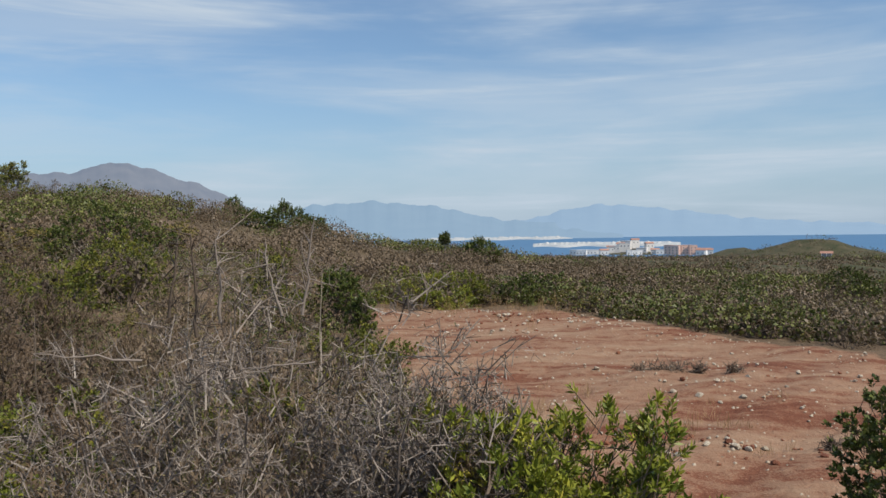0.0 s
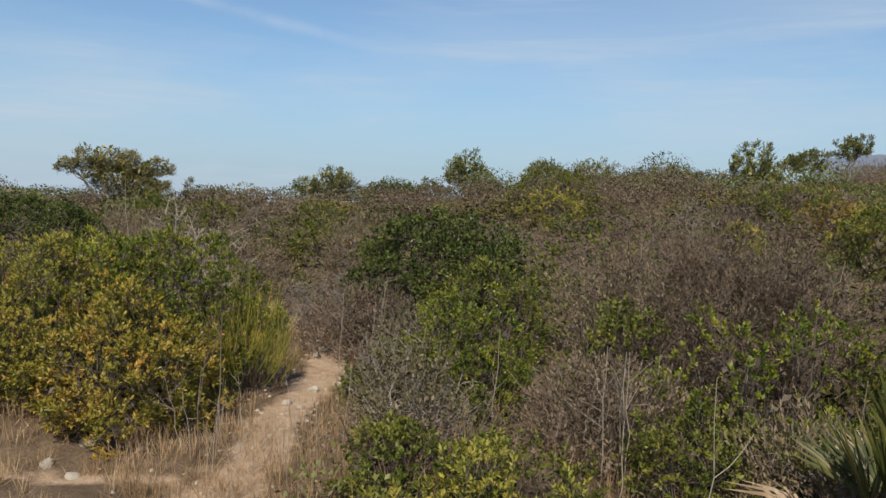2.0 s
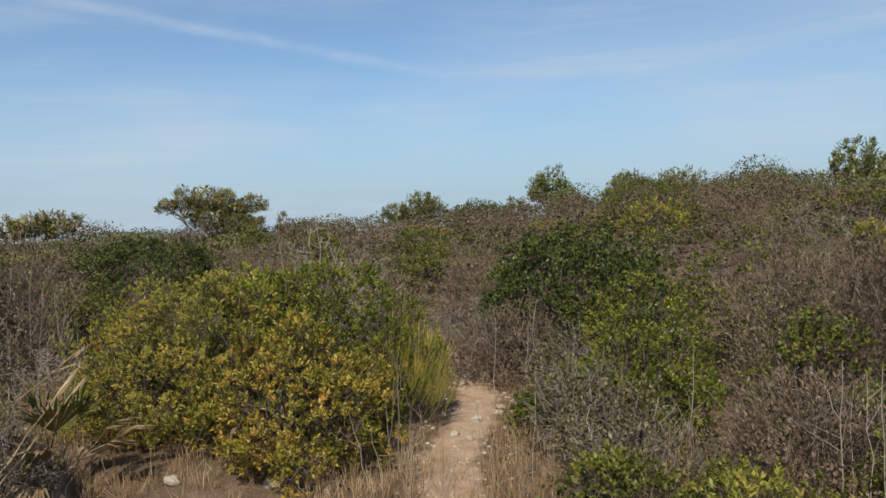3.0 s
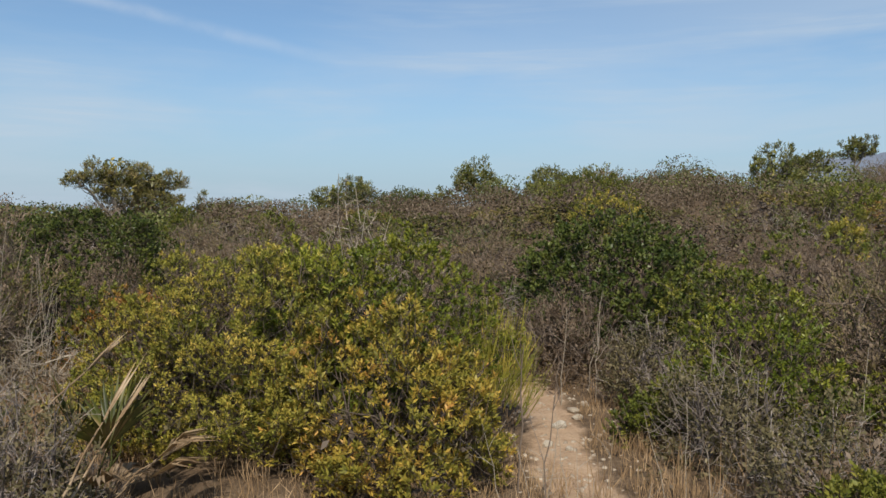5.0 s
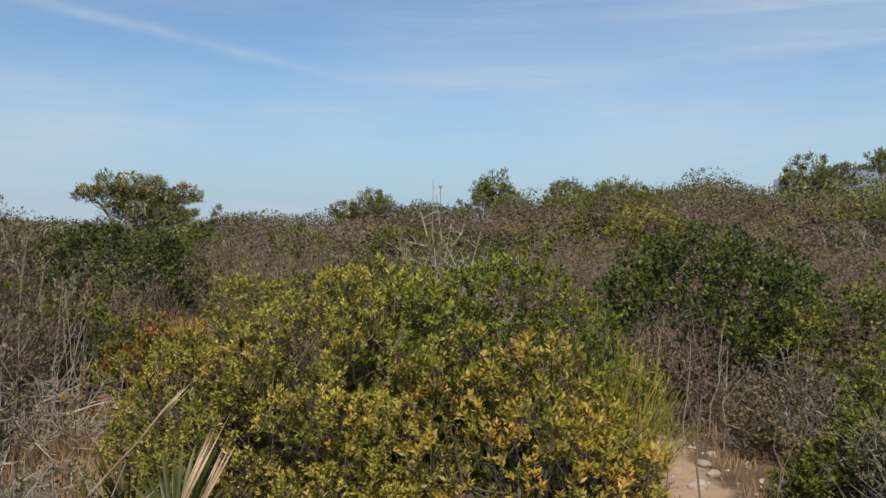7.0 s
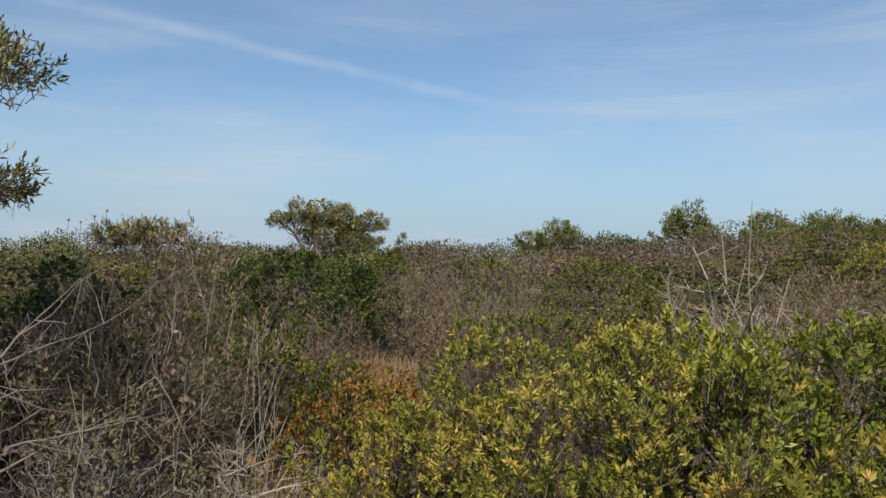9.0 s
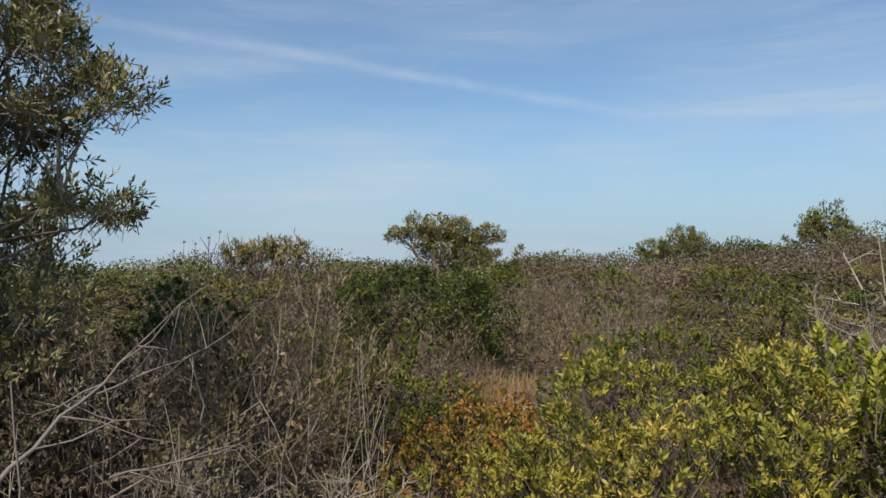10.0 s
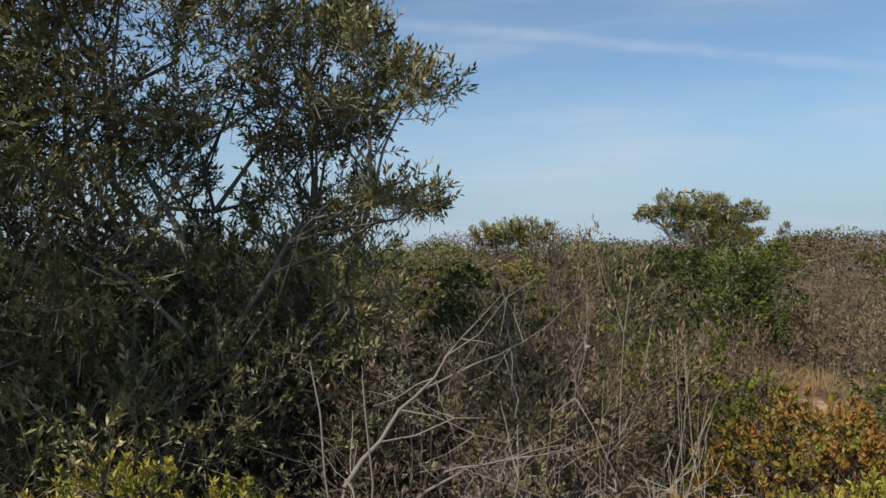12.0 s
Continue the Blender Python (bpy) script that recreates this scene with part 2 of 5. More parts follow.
def plain_material(name, stops, scale, rough=0.85, bump=0.0, haze_glow=None):
    """Mottled colour; the last argument paints haze as an even glow on something kilometres off."""
    m, k = material(name)
    where = k.add("ShaderNodeTexCoord").outputs["Object"]
    n = k.math("ADD", k.math("MULTIPLY", k.noise(where, scale, 6, 0.6), 0.75), k.math("MULTIPLY", k.add("ShaderNodeObjectInfo").outputs["Random"], 0.25))
    p = k.add("ShaderNodeBsdfPrincipled", {"Base Color": k.ramp(n, stops), "Roughness": rough, "Specular IOR Level": 0.25})
    if bump:
        b = k.add("ShaderNodeBump", {"Height": k.noise(where, scale * 3, 5), "Strength": 0.7, "Distance": bump})
        k.tree.links.new(b.outputs[0], p.inputs["Normal"])
    if haze_glow:
        p.inputs["Emission Color"].default_value, p.inputs["Emission Strength"].default_value = (*haze_glow, 1), 1.0
    k.add("ShaderNodeOutputMaterial", {0: p.outputs[0]})
    return m


GROUND = ground_material()
STONE = plain_material("limestone", [(0.25, (0.22, 0.17, 0.12)), (0.5, (0.42, 0.36, 0.28)), (0.8, (0.62, 0.57, 0.48))], 14.0, bump=0.01)
CLOD = plain_material("red_clod", [(0.25, (0.10, 0.035, 0.02)), (0.5, (0.21, 0.08, 0.045)), (0.8, (0.34, 0.17, 0.10))], 20.0, bump=0.01)
# water glows faintly blue: haze over the sea painted into its colour
SEA = plain_material("sea_water", [(0.3, (0.008, 0.04, 0.10)), (0.7, (0.015, 0.06, 0.13))], 0.004, rough=0.45, haze_glow=(0.045, 0.10, 0.17))
# mountains glow blue in place of real haze, more strongly with distance
HILL_NEAR = plain_material("mountain_near", [(0.3, (0.04, 0.042, 0.04)), (0.7, (0.085, 0.08, 0.07))], 0.012, haze_glow=(0.115, 0.155, 0.235))
HILL_FAR = plain_material("mountain_far", [(0.3, (0.03, 0.04, 0.045)), (0.7, (0.05, 0.06, 0.06))], 0.006, haze_glow=(0.21, 0.32, 0.45))
HILL_PALE = plain_material("mountain_palest", [(0.3, (0.03, 0.04, 0.045)), (0.7, (0.045, 0.055, 0.055))], 0.006, haze_glow=(0.25, 0.37, 0.52))
# shore, walls, roofs and panes carry painted haze as a faint glow
SHORE = plain_material("far_shore", [(0.3, (0.16, 0.17, 0.15)), (0.55, (0.30, 0.28, 0.24)), (0.8, (0.42, 0.4, 0.37))], 0.02, haze_glow=(0.14, 0.19, 0.25))
WHITEWASH = plain_material("whitewashed_wall", [(0.3, (0.528, 0.496, 0.448)), (0.8, (0.640, 0.624, 0.592))], 0.3, haze_glow=(0.06, 0.07, 0.09))
SALMON = plain_material("salmon_wall", [(0.3, (0.42, 0.24, 0.17)), (0.8, (0.60, 0.40, 0.30))], 0.3, haze_glow=(0.06, 0.07, 0.09))
ROOFTILE = plain_material("clay_roof", [(0.3, (0.26, 0.12, 0.07)), (0.8, (0.40, 0.21, 0.13))], 0.8, haze_glow=(0.05, 0.06, 0.08))
PANE = plain_material("dark_window", [(0.3, (0.04, 0.05, 0.06)), (0.8, (0.09, 0.10, 0.11))], 0.8, rough=0.2, haze_glow=(0.05, 0.06, 0.08))


# ---- mesh tools ----
def link_mesh(name, V, Q, mat, parent=None, label="", smooth=False):
    """One mesh object out of an array of vertices and an array of four-sided faces."""
    me = bpy.data.meshes.new(name)
    V, Q = np.asarray(V, np.float32), np.asarray(Q, np.int32)
    me.vertices.add(len(V))
    me.vertices.foreach_set("co", V.ravel())
    me.loops.add(Q.size)
    me.loops.foreach_set("vertex_index", Q.ravel())
    me.polygons.add(len(Q))
    me.polygons.foreach_set("loop_start", np.arange(0, Q.size, 4, dtype=np.int32))
    me.update(calc_edges=True)
    if smooth:
        me.polygons.foreach_set("use_smooth", np.ones(len(Q), bool))
    me.materials.append(mat)
    ob = new(name, me)
    ob.parent = parent
    if label:
        tagged(ob, label)
    return ob


def part(name, bm, mat, parent=None, label=""):
    me = bpy.data.meshes.new(name)
    bm.to_mesh(me)
    bm.free()
    me.materials.append(mat)
    ob = new(name, me)
    ob.parent = parent
    if label:
        tagged(ob, label)
    return ob


class Soup:
    """Gathers many small pieces into one array mesh."""

    def __init__(self):
        self.v, self.q, self.n, self.tone = [], [], 0, []

    def add(self, V, pattern, tone=None):
        n, k = V.shape[:2]
        if n == 0:
            return
        base = self.n + np.arange(n)[:, None, None] * k
        self.v.append(V.reshape(-1, 3))
        self.q.append((base + np.asarray(pattern)[None]).reshape(-1, 4))
        self.n += n * k
        if tone is not None:
            self.tone.append(np.repeat(tone, k))

    def put(self, name, mat, parent=None, label=""):
        ob = link_mesh(name, np.concatenate(self.v), np.concatenate(self.q), mat, parent, label)
        if name in ("brushwood", "woody_frame", "foliage", "crown", "trunk"):
            tagged(ob, kind="stuff")
        if self.tone:
            a = ob.data.attributes.new("tone", "FLOAT", "POINT")
            a.data.foreach_set("value", np.concatenate(self.tone).astype(np.float32))
        return ob

    def arrays(self):
        return np.concatenate(self.v), np.concatenate(self.q)


def unit(v):
    return v / np.maximum(np.linalg.norm(v, axis=-1, keepdims=True), 1e-9)


UP = np.array([0.0, 0.0, 1.0])


def add_leaves(soup, rng, P, D, L, W, fine=False, fold=0.25, tone=None, face=None, loose=0.6):
    """A leaf at each point P along D: folded along its midrib; fine ones have a rounded outline. face: the way its upper side looks."""
    D = unit(D)
    side = unit(np.cross(D, UP + rng.normal(0, 0.7, D.shape) if face is None else face + rng.normal(0, loose, D.shape)))
    nrm = np.cross(side, D)
    L, W = np.reshape(L, (-1, 1)), np.reshape(W, (-1, 1))
    if fine:
        a, b = 0.33, 0.72
        V = np.stack([P, P + D * L * a + side * W * 0.48 + nrm * W * fold, P + D * L * b + side * W * 0.4 + nrm * W * fold, P + D * L - nrm * L * 0.08,
                      P + D * L * b - side * W * 0.4 + nrm * W * fold, P + D * L * a - side * W * 0.48 + nrm * W * fold], 1)
        soup.add(V, [[0, 1, 2, 3], [0, 3, 4, 5]], tone)
    else:
        V = np.stack([P, P + D * L * 0.45 + side * W * 0.5 + nrm * W * fold, P + D * L, P + D * L * 0.45 - side * W * 0.5 + nrm * W * fold], 1)
        soup.add(V, [[0, 1, 2, 3]], tone)


def add_rods(soup, rng, A, B, ra, rb, flat=False, tone=None):
    """Thin twigs from A to B: three-sided, or flat slivers where they are far and fine."""
    D = unit(B - A)
    s = unit(np.cross(D, rng.normal(0, 1, D.shape)))
    n = np.cross(D, s)
    ra, rb = np.reshape(ra, (-1, 1)) * np.ones((len(A), 1)), np.reshape(rb, (-1, 1)) * np.ones((len(A), 1))
    if flat:
        soup.add(np.stack([A - s * ra, A + s * ra, B + s * rb, B - s * rb], 1), [[0, 1, 2, 3]], tone)
        return
    ring = [(1.0, 0.0), (-0.5, 0.866), (-0.5, -0.866)]
    V = np.stack([A + (s * c + n * d) * ra for c, d in ring] + [B + (s * c + n * d) * rb for c, d in ring], 1)
    soup.add(V, [[0, 1, 4, 3], [1, 2, 5, 4], [2, 0, 3, 5]], tone)


def bent_limb(soup, rng, pts, radii, sides=7):
    """A round limb along a bent line, as one skin."""
    pts = np.asarray(pts, float)
    n = len(pts)
    rows = []
    for i in range(n):
        d = unit(pts[min(i + 1, n - 1)] - pts[max(i - 1, 0)])
        s = unit(np.cross(d, np.array([0.3, 0.9, 0.2])))
        t = np.cross(d, s)
        a = np.arange(sides) / sides * 2 * np.pi
        r = radii[i] * (1 + rng.normal(0, 0.07, sides))
        rows.append(pts[i] + (np.cos(a) * r)[:, None] * s + (np.sin(a) * r)[:, None] * t)
    V = np.concatenate(rows)[None]
    Q = [[i * sides + j, i * sides + (j + 1) % sides, (i + 1) * sides + (j + 1) % sides, (i + 1) * sides + j] for i in range(n - 1) for j in range(sides)]
    soup.add(V, Q)


def wander(rng, a, b, n=5, sway=0.12):
    a, b = np.asarray(a, float), np.asarray(b, float)
    t = np.linspace(0, 1, n)[:, None]
    w = rng.normal(0, sway * np.linalg.norm(b - a), (n, 3))
    w[0] = w[-1] = 0
    return a + (b - a) * t + w * np.sin(t * np.pi)


def dome(rng, n, rx, ry, h, lump=0.2, inner=0.45, low=-0.55):
    """Points and outward ways through the lumpy outer part of a bush."""
    z = rng.uniform(low, 1, n)
    a = rng.uniform(0, 2 * np.pi, n)
    c = np.sqrt(1 - z * z)
    W = np.stack([c * np.cos(a), c * np.sin(a), z], 1)
    k = rng.normal(0, 1, (7, 3)) * np.array([[2.0], [2.6], [3.3], [4.2], [5.2], [6.5], [8.0]])
    ph = rng.uniform(0, 6.28, 7)
    f = 1 + lump * (np.sin(W @ k.T + ph) * np.array([0.8, 0.75, 0.65, 0.55, 0.5, 0.4, 0.35])).sum(1) * 0.55
    r = f * (1 - inner * rng.random(n) ** 1.4)
    mid = h * 0.40
    P = np.stack([W[:, 0] * rx * r, W[:, 1] * ry * r, mid + W[:, 2] * r * np.where(W[:, 2] > 0, h - mid, mid * 1.1)], 1)
    P[:, 2] = np.maximum(P[:, 2], 0.03)
    return P, W


def clumps(rng, n, per, size, rx, ry, h, lump=0.2, inner=0.35, low=-0.9):
    """As dome, but gathered into rounded clumps with gaps of shade between them."""
    k = max(4, n // per)
    C, WC = dome(rng, k, max(rx - size * 0.7, 0.05), max(ry - size * 0.7, 0.05), max(h - size * 0.7, 0.1), lump, inner, low)
    i = np.repeat(np.arange(k), per)
    d = unit(rng.normal(0, 1, (len(i), 3)) + WC[i] * 0.6)
    grow = rng.uniform(0.65, 1.3, k)[i][:, None]
    P = C[i] + d * np.array([1, 1, 0.85]) * size * grow * (rng.random((len(i), 1)) ** 0.45)
    P[:, 2] = np.maximum(P[:, 2], 0.03)
    return P, unit(d + WC[i] * 0.5)


def shoots(rng, leafs, twigs, P, W, length, per, L, Wd, rise=0.5, fine=False, thick=0.002, flat=True, open_way=0.8, start=0.15, loose=None):
    """Leafy shoots: a twig at each point, with leaves set round it."""
    n = len(P)
    D = unit(W * 0.8 + UP * rise + rng.normal(0, 0.45, (n, 3)))
    ln = length * rng.uniform(0.6, 1.3, (n, 1))
    A, B = P - D * ln * 0.5, P + D * ln * 0.5
    if twigs is not None:
        add_rods(twigs, rng, A - D * ln * 0.6, B, thick * 1.4, thick * 0.7, flat)
    s = unit(np.cross(D, rng.normal(0, 1, (n, 3))))
    u = np.cross(D, s)
    for i in range(per):
        t = (i + 0.5) / per
        ang = i * 2.4 + rng.uniform(0, 6.28, (n, 1)) * 0.15
        rad = s * np.cos(ang) + u * np.sin(ang)
        Q = A + (B - A) * (start + (1 - start) * t)
        dd = D * (0.35 + 0.7 * t) + rad * open_way + UP * 0.15
        sz = rng.uniform(0.7, 1.25, n)
        add_leaves(leafs, rng, Q, dd, L * sz, Wd * sz, fine, face=None if loose is None else W + UP * 0.2, loose=loose or 0.6)


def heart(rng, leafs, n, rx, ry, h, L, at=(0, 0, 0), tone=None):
    """Fills the shaded inside of a bush with large overlapping leaf-shaped sheets well within its outline."""
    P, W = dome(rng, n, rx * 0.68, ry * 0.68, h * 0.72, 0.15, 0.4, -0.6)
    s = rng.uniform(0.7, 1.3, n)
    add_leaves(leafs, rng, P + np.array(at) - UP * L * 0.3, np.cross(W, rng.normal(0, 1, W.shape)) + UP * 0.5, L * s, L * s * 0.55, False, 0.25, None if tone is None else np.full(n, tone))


def spray(rng, twigs, P, W, length, rise=0.4, side=5, sub=2, thick=0.002, flat=False, turn=0.9):
    """Bare branching sprays of twigs. Returns the ends, where buds or small leaves may sit."""
    n = len(P)
    D = unit(W * 0.9 + UP * rise + rng.normal(0, 0.5, (n, 3)))
    ln = length * rng.uniform(0.6, 1.3, (n, 1))
    A, B = P - D * ln * 0.6, P + D * ln * 0.4
    add_rods(twigs, rng, A, B, thick * 1.3, thick * 0.6, flat)
    ends = [B]
    for i in range(side):
        t = rng.uniform(0.25, 0.95, (n, 1))
        S = A + (B - A) * t
        d = unit(D + rng.normal(0, turn, (n, 3)))
        l2 = ln * rng.uniform(0.25, 0.55, (n, 1))
        E = S + d * l2
        add_rods(twigs, rng, S, E, thick * 0.8, thick * 0.4, flat)
        ends.append(E)
        for j in range(sub):
            S2 = S + (E - S) * rng.uniform(0.3, 0.9, (n, 1))
            E2 = S2 + unit(d + rng.normal(0, turn, (n, 3))) * l2 * rng.uniform(0.3, 0.6, (n, 1))
            add_rods(twigs, rng, S2, E2, thick * 0.6, thick * 0.3, flat)
            ends.append(E2)
    return np.concatenate(ends)


def frame_limbs(rng, soup, rx, ry, h, n=9, thick=0.014):
    """The woody frame of a bush: stems that fork from the foot into the crown."""
    for i in range(n):
        a = rng.uniform(0, 6.28)
        f = rng.uniform(0.2, 0.65)
        top = (math.cos(a) * rx * f, math.sin(a) * ry * f, h * rng.uniform(0.45, 0.75))
        foot = (math.cos(a) * rx * 0.12, math.sin(a) * ry * 0.12, -0.05)
        line = wander(rng, foot, top, 5, 0.09)
        bent_limb(soup, rng, line, thick * np.array([1.0, 0.85, 0.65, 0.45, 0.25]), 5)
        for j in range(3):
            s = line[rng.integers(2, 4)]
            e = s + rng.normal(0, 1, 3) * np.array([rx, ry, h]) * 0.22 + UP * h * 0.16
            bent_limb(soup, rng, wander(rng, s, e, 4, 0.1), thick * np.array([0.5, 0.4, 0.3, 0.15]), 4)


# ---- the lie of the land ----
AZ = [-180, -120, -60, -30, -20, -10, -5, 0, 5, 10, 15, 20, 30, 36, 42, 52, 62, 75, 85, 100, 130, 180]
CREST = [-0.5, -1.0, -2.0, -1.6, -1.2, -0.8, -0.3, 0.4, 1.0, 1.7, 2.6, 3.6, 3.7, 3.5, 3.0, 2.5, 2.0, 1.4, 1.2, 1.15, 0.95, -0.5]
TRACK = np.array([(-1.0, -1.1), (-3.0, -1.5), (-4.3, -0.75), (-5.1, 0.02), (-5.9, 0.72), (-6.5, 0.95), (-6.95, 1.24), (-7.5, 1.66), (-8.2, 2.02), (-9.4, 2.4), (-10.6, 2.3)])
TRACK_SIDE = np.array([(-5.6, 0.35), (-6.05, -0.15), (-6.5, -0.75), (-6.6, -1.3)])
TRACK_ON = np.array([(-5.6, -1.9), (-6.6, -2.2), (-8.6, -1.65), (-10.4, -1.25), (-11.3, -0.6), (-12.6, 0.5), (-13.8, 0.1), (-15.5, -1.2)])


def line_distance(x, y, pts):
    best = np.full(np.shape(x), 1e9)
    for (ax, ay), (bx, by) in zip(pts[:-1], pts[1:]):
        dx, dy = bx - ax, by - ay
        t = np.clip(((x - ax) * dx + (y - ay) * dy) / (dx * dx + dy * dy), 0, 1)
        best = np.minimum(best, np.hypot(x - ax - t * dx, y - ay - t * dy))
    return best


def bearing(x, y):
    return np.degrees(np.arctan2(-(x + 0.2), y))


def height(x, y):
    x, y = np.asarray(x, float), np.asarray(y, float)
    d, az = np.hypot(x + 0.2, y), bearing(x, y)
    crest = np.interp(az, AZ, CREST)
    reach = np.interp(az, [-180, -10, 0, 35, 45, 110, 130, 180], [45, 45, 46, 46, 36, 30, 45, 45])
    flat = np.interp(az, [-180, -40, -30, -20, -8, 0, 12, 20, 180], [10, 10, 11.5, 13, 17, 17.5, 12, 5, 5])
    t = np.clip((d - flat) / (reach - flat), 0, 1)
    h = crest * np.where(crest < 0, t ** 0.85, t ** 1.25)
    out = np.clip(d - reach, 0, None)
    open_side = np.clip((14 - az) / 8, 0, 1) * np.clip((az + 110) / 25, 0, 1)
    seaward = (-32 - crest) * np.clip(out / 950, 0, 1)
    land = -np.minimum(out * 0.06, 6.0)
    h = h + open_side * seaward + (1 - open_side) * land
    for deg, far, up, wide in ((-25.2, 560, 13.0, 24), (-20.6, 620, 9.0, 13), (-31.5, 540, 1.5, 60)):
        cx, cy = -0.2 - far * math.sin(radians(deg)), far * math.cos(radians(deg))
        h = h + up * np.exp(-((x - cx) ** 2 + (y - cy) ** 2) / (2 * wide * wide))
    cx, cy = -0.2 - 1040 * math.sin(radians(-13.6)), 1040 * math.cos(radians(-13.6))
    h = h + 16 * np.exp(-((x - cx) ** 2 + (y - cy) ** 2) / (2 * 30 * 30))
    rough = 0.05 * np.sin(x * 1.1 + 1.3) * np.sin(y * 1.3) + 0.025 * np.sin(x * 3.1 + y * 2.3) + 0.02 * np.sin(x * 5.7 - y * 4.9 + 1)
    near_way = np.clip(np.minimum(line_distance(x, y, TRACK), line_distance(x, y, TRACK_ON)) / 0.8, 0.25, 1)
    return h + rough * near_way * np.clip(d / 3, 0.3, 1) + np.clip(d - 20, 0, 100) * 0.008 * np.sin(x * 0.21 + 0.5) * np.sin(y * 0.17)


def z_at(x, y):
    return float(height(x, y))


def cleared(x, y):
    """The stripped plot of red soil: 1 inside, 0 outside."""
    az, d = bearing(x, y), np.hypot(x + 0.2, y)
    far = np.interp(az, [-120, -40, -30, -20, -8, 4, 6], [9, 9, 11.5, 13.0, 17.0, 17.3, 16.5])
    side = 0.35 + 0.12 * y - 0.02 * np.clip(y - 4, 0, None) ** 2
    inside = np.minimum(far - d, np.minimum((x - np.minimum(side, 0.8 - 0.16 * y)) * 0.9, y - 1.0))
    return np.clip(0.5 + inside * 0.8, 0, 1)


def build_ground():
    rings = np.concatenate([[0.0], np.geomspace(0.25, 4900, 150)])
    m = 320
    ang = np.arange(m) / m * 2 * np.pi
    X = -3.0 + rings[:, None] * np.cos(ang)
    Y = 1.0 + rings[:, None] * np.sin(ang)
    Z = height(X, Y)
    V = np.stack([X, Y, Z], -1).reshape(-1, 3)
    i, j = np.meshgrid(np.arange(len(rings) - 1), np.arange(m), indexing="ij")
    Q = np.stack([i * m + j, (i + 1) * m + j, (i + 1) * m + (j + 1) % m, i * m + (j + 1) % m], -1).reshape(-1, 4)
    ob = link_mesh("ground", V, Q, GROUND, smooth=True)
    a = ob.data.attributes.new("cleared", "FLOAT", "POINT")
    a.data.foreach_set("value", cleared(V[:, 0], V[:, 1]).astype(np.float32))
    on = np.minimum(line_distance(V[:, 0], V[:, 1], TRACK), line_distance(V[:, 0], V[:, 1], TRACK_ON) + 0.1)
    on = np.minimum(on, line_distance(V[:, 0], V[:, 1], TRACK_SIDE) + 0.12)
    b = ob.data.attributes.new("trodden", "FLOAT", "POINT")
    b.data.foreach_set("value", np.clip(1.2 - on / 0.27, 0, 1).astype(np.float32))
    return tagged(ob, "dry stony ground with red cleared soil and a trodden path", "ground", kind="structure")


build_ground()


# ---- sea, mountains and the far coast ----
def polar(deg, far):
    return -0.2 - far * math.sin(radians(deg)), far * math.cos(radians(deg))


def build_sea():
    bm = bmesh.new()
    n = 60
    inner, outer = [], []
    for i in range(n + 1):
        deg = 16 - i * (16 + 112) / n
        x, y = polar(deg, 500)
        inner.append(bm.verts.new((x, y, -28)))
        x, y = polar(deg, 4940)
        outer.append(bm.verts.new((x, y, -28)))
    for i in range(n):
        bm.faces.new((inner[i], inner[i + 1], outer[i + 1], outer[i]))
    tagged(part("sea", bm, SEA), "calm deep blue sea with light haze painted as glow", "sea", kind="structure")


def build_mountain(name, far, deg_a, deg_b, shape, base, mat, seed, label):
    """A mountain ridge: its skyline follows the shape (bearing, elevation in degrees), with spurs running down from it."""
    rng = np.random.default_rng(seed)
    n, m = 140, 22
    deg = np.linspace(deg_a, deg_b, n)
    el = np.interp(deg, [s[0] for s in shape][::-1], [s[1] for s in shape][::-1])
    ph = rng.uniform(0, 6.28, 6)
    el = el + 0.10 * np.sin(deg * 2.9 + ph[0]) * (el > 0.15) * 0.5 + 0.035 * np.sin(deg * 4.3 + ph[1]) + 0.018 * np.sin(deg * 11 + ph[2])
    top = np.tan(np.radians(el)) * far
    V = np.zeros((m, n, 3))
    for r in range(m):
        t = r / (m - 1)
        spur = 1 + 0.02 * np.sin(deg * 1.3 + ph[3] + t * 2) * t
        dist = far * (1 - 0.22 * t * spur)
        z = base + (top - base) * (1 - t) ** 1.25 * (1 + 0.03 * np.sin(deg * 1.6 + t * 5 + ph[5]) * t)
        V[r, :, 0], V[r, :, 1], V[r, :, 2] = -0.2 - dist * np.sin(np.radians(deg)), dist * np.cos(np.radians(deg)), z
    i, j = np.meshgrid(np.arange(m - 1), np.arange(n - 1), indexing="ij")
    Q = np.stack([i * n + j, i * n + j + 1, (i + 1) * n + j + 1, (i + 1) * n + j], -1).reshape(-1, 4)
    return tagged(link_mesh(name, V.reshape(-1, 3), Q, mat, smooth=True), label, "mountain", kind="structure")


build_sea()
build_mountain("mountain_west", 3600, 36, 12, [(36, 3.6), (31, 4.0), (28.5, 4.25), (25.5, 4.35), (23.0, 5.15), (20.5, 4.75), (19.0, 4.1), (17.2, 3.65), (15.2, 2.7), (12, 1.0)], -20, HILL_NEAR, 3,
               "bare mountain behind the scrub ridge with painted blue-grey haze")
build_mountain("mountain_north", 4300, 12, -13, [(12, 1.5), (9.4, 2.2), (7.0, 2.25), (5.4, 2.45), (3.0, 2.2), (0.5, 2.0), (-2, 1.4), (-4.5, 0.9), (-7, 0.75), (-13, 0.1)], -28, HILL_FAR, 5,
               "long mountain chain beyond the bay with painted blue haze")
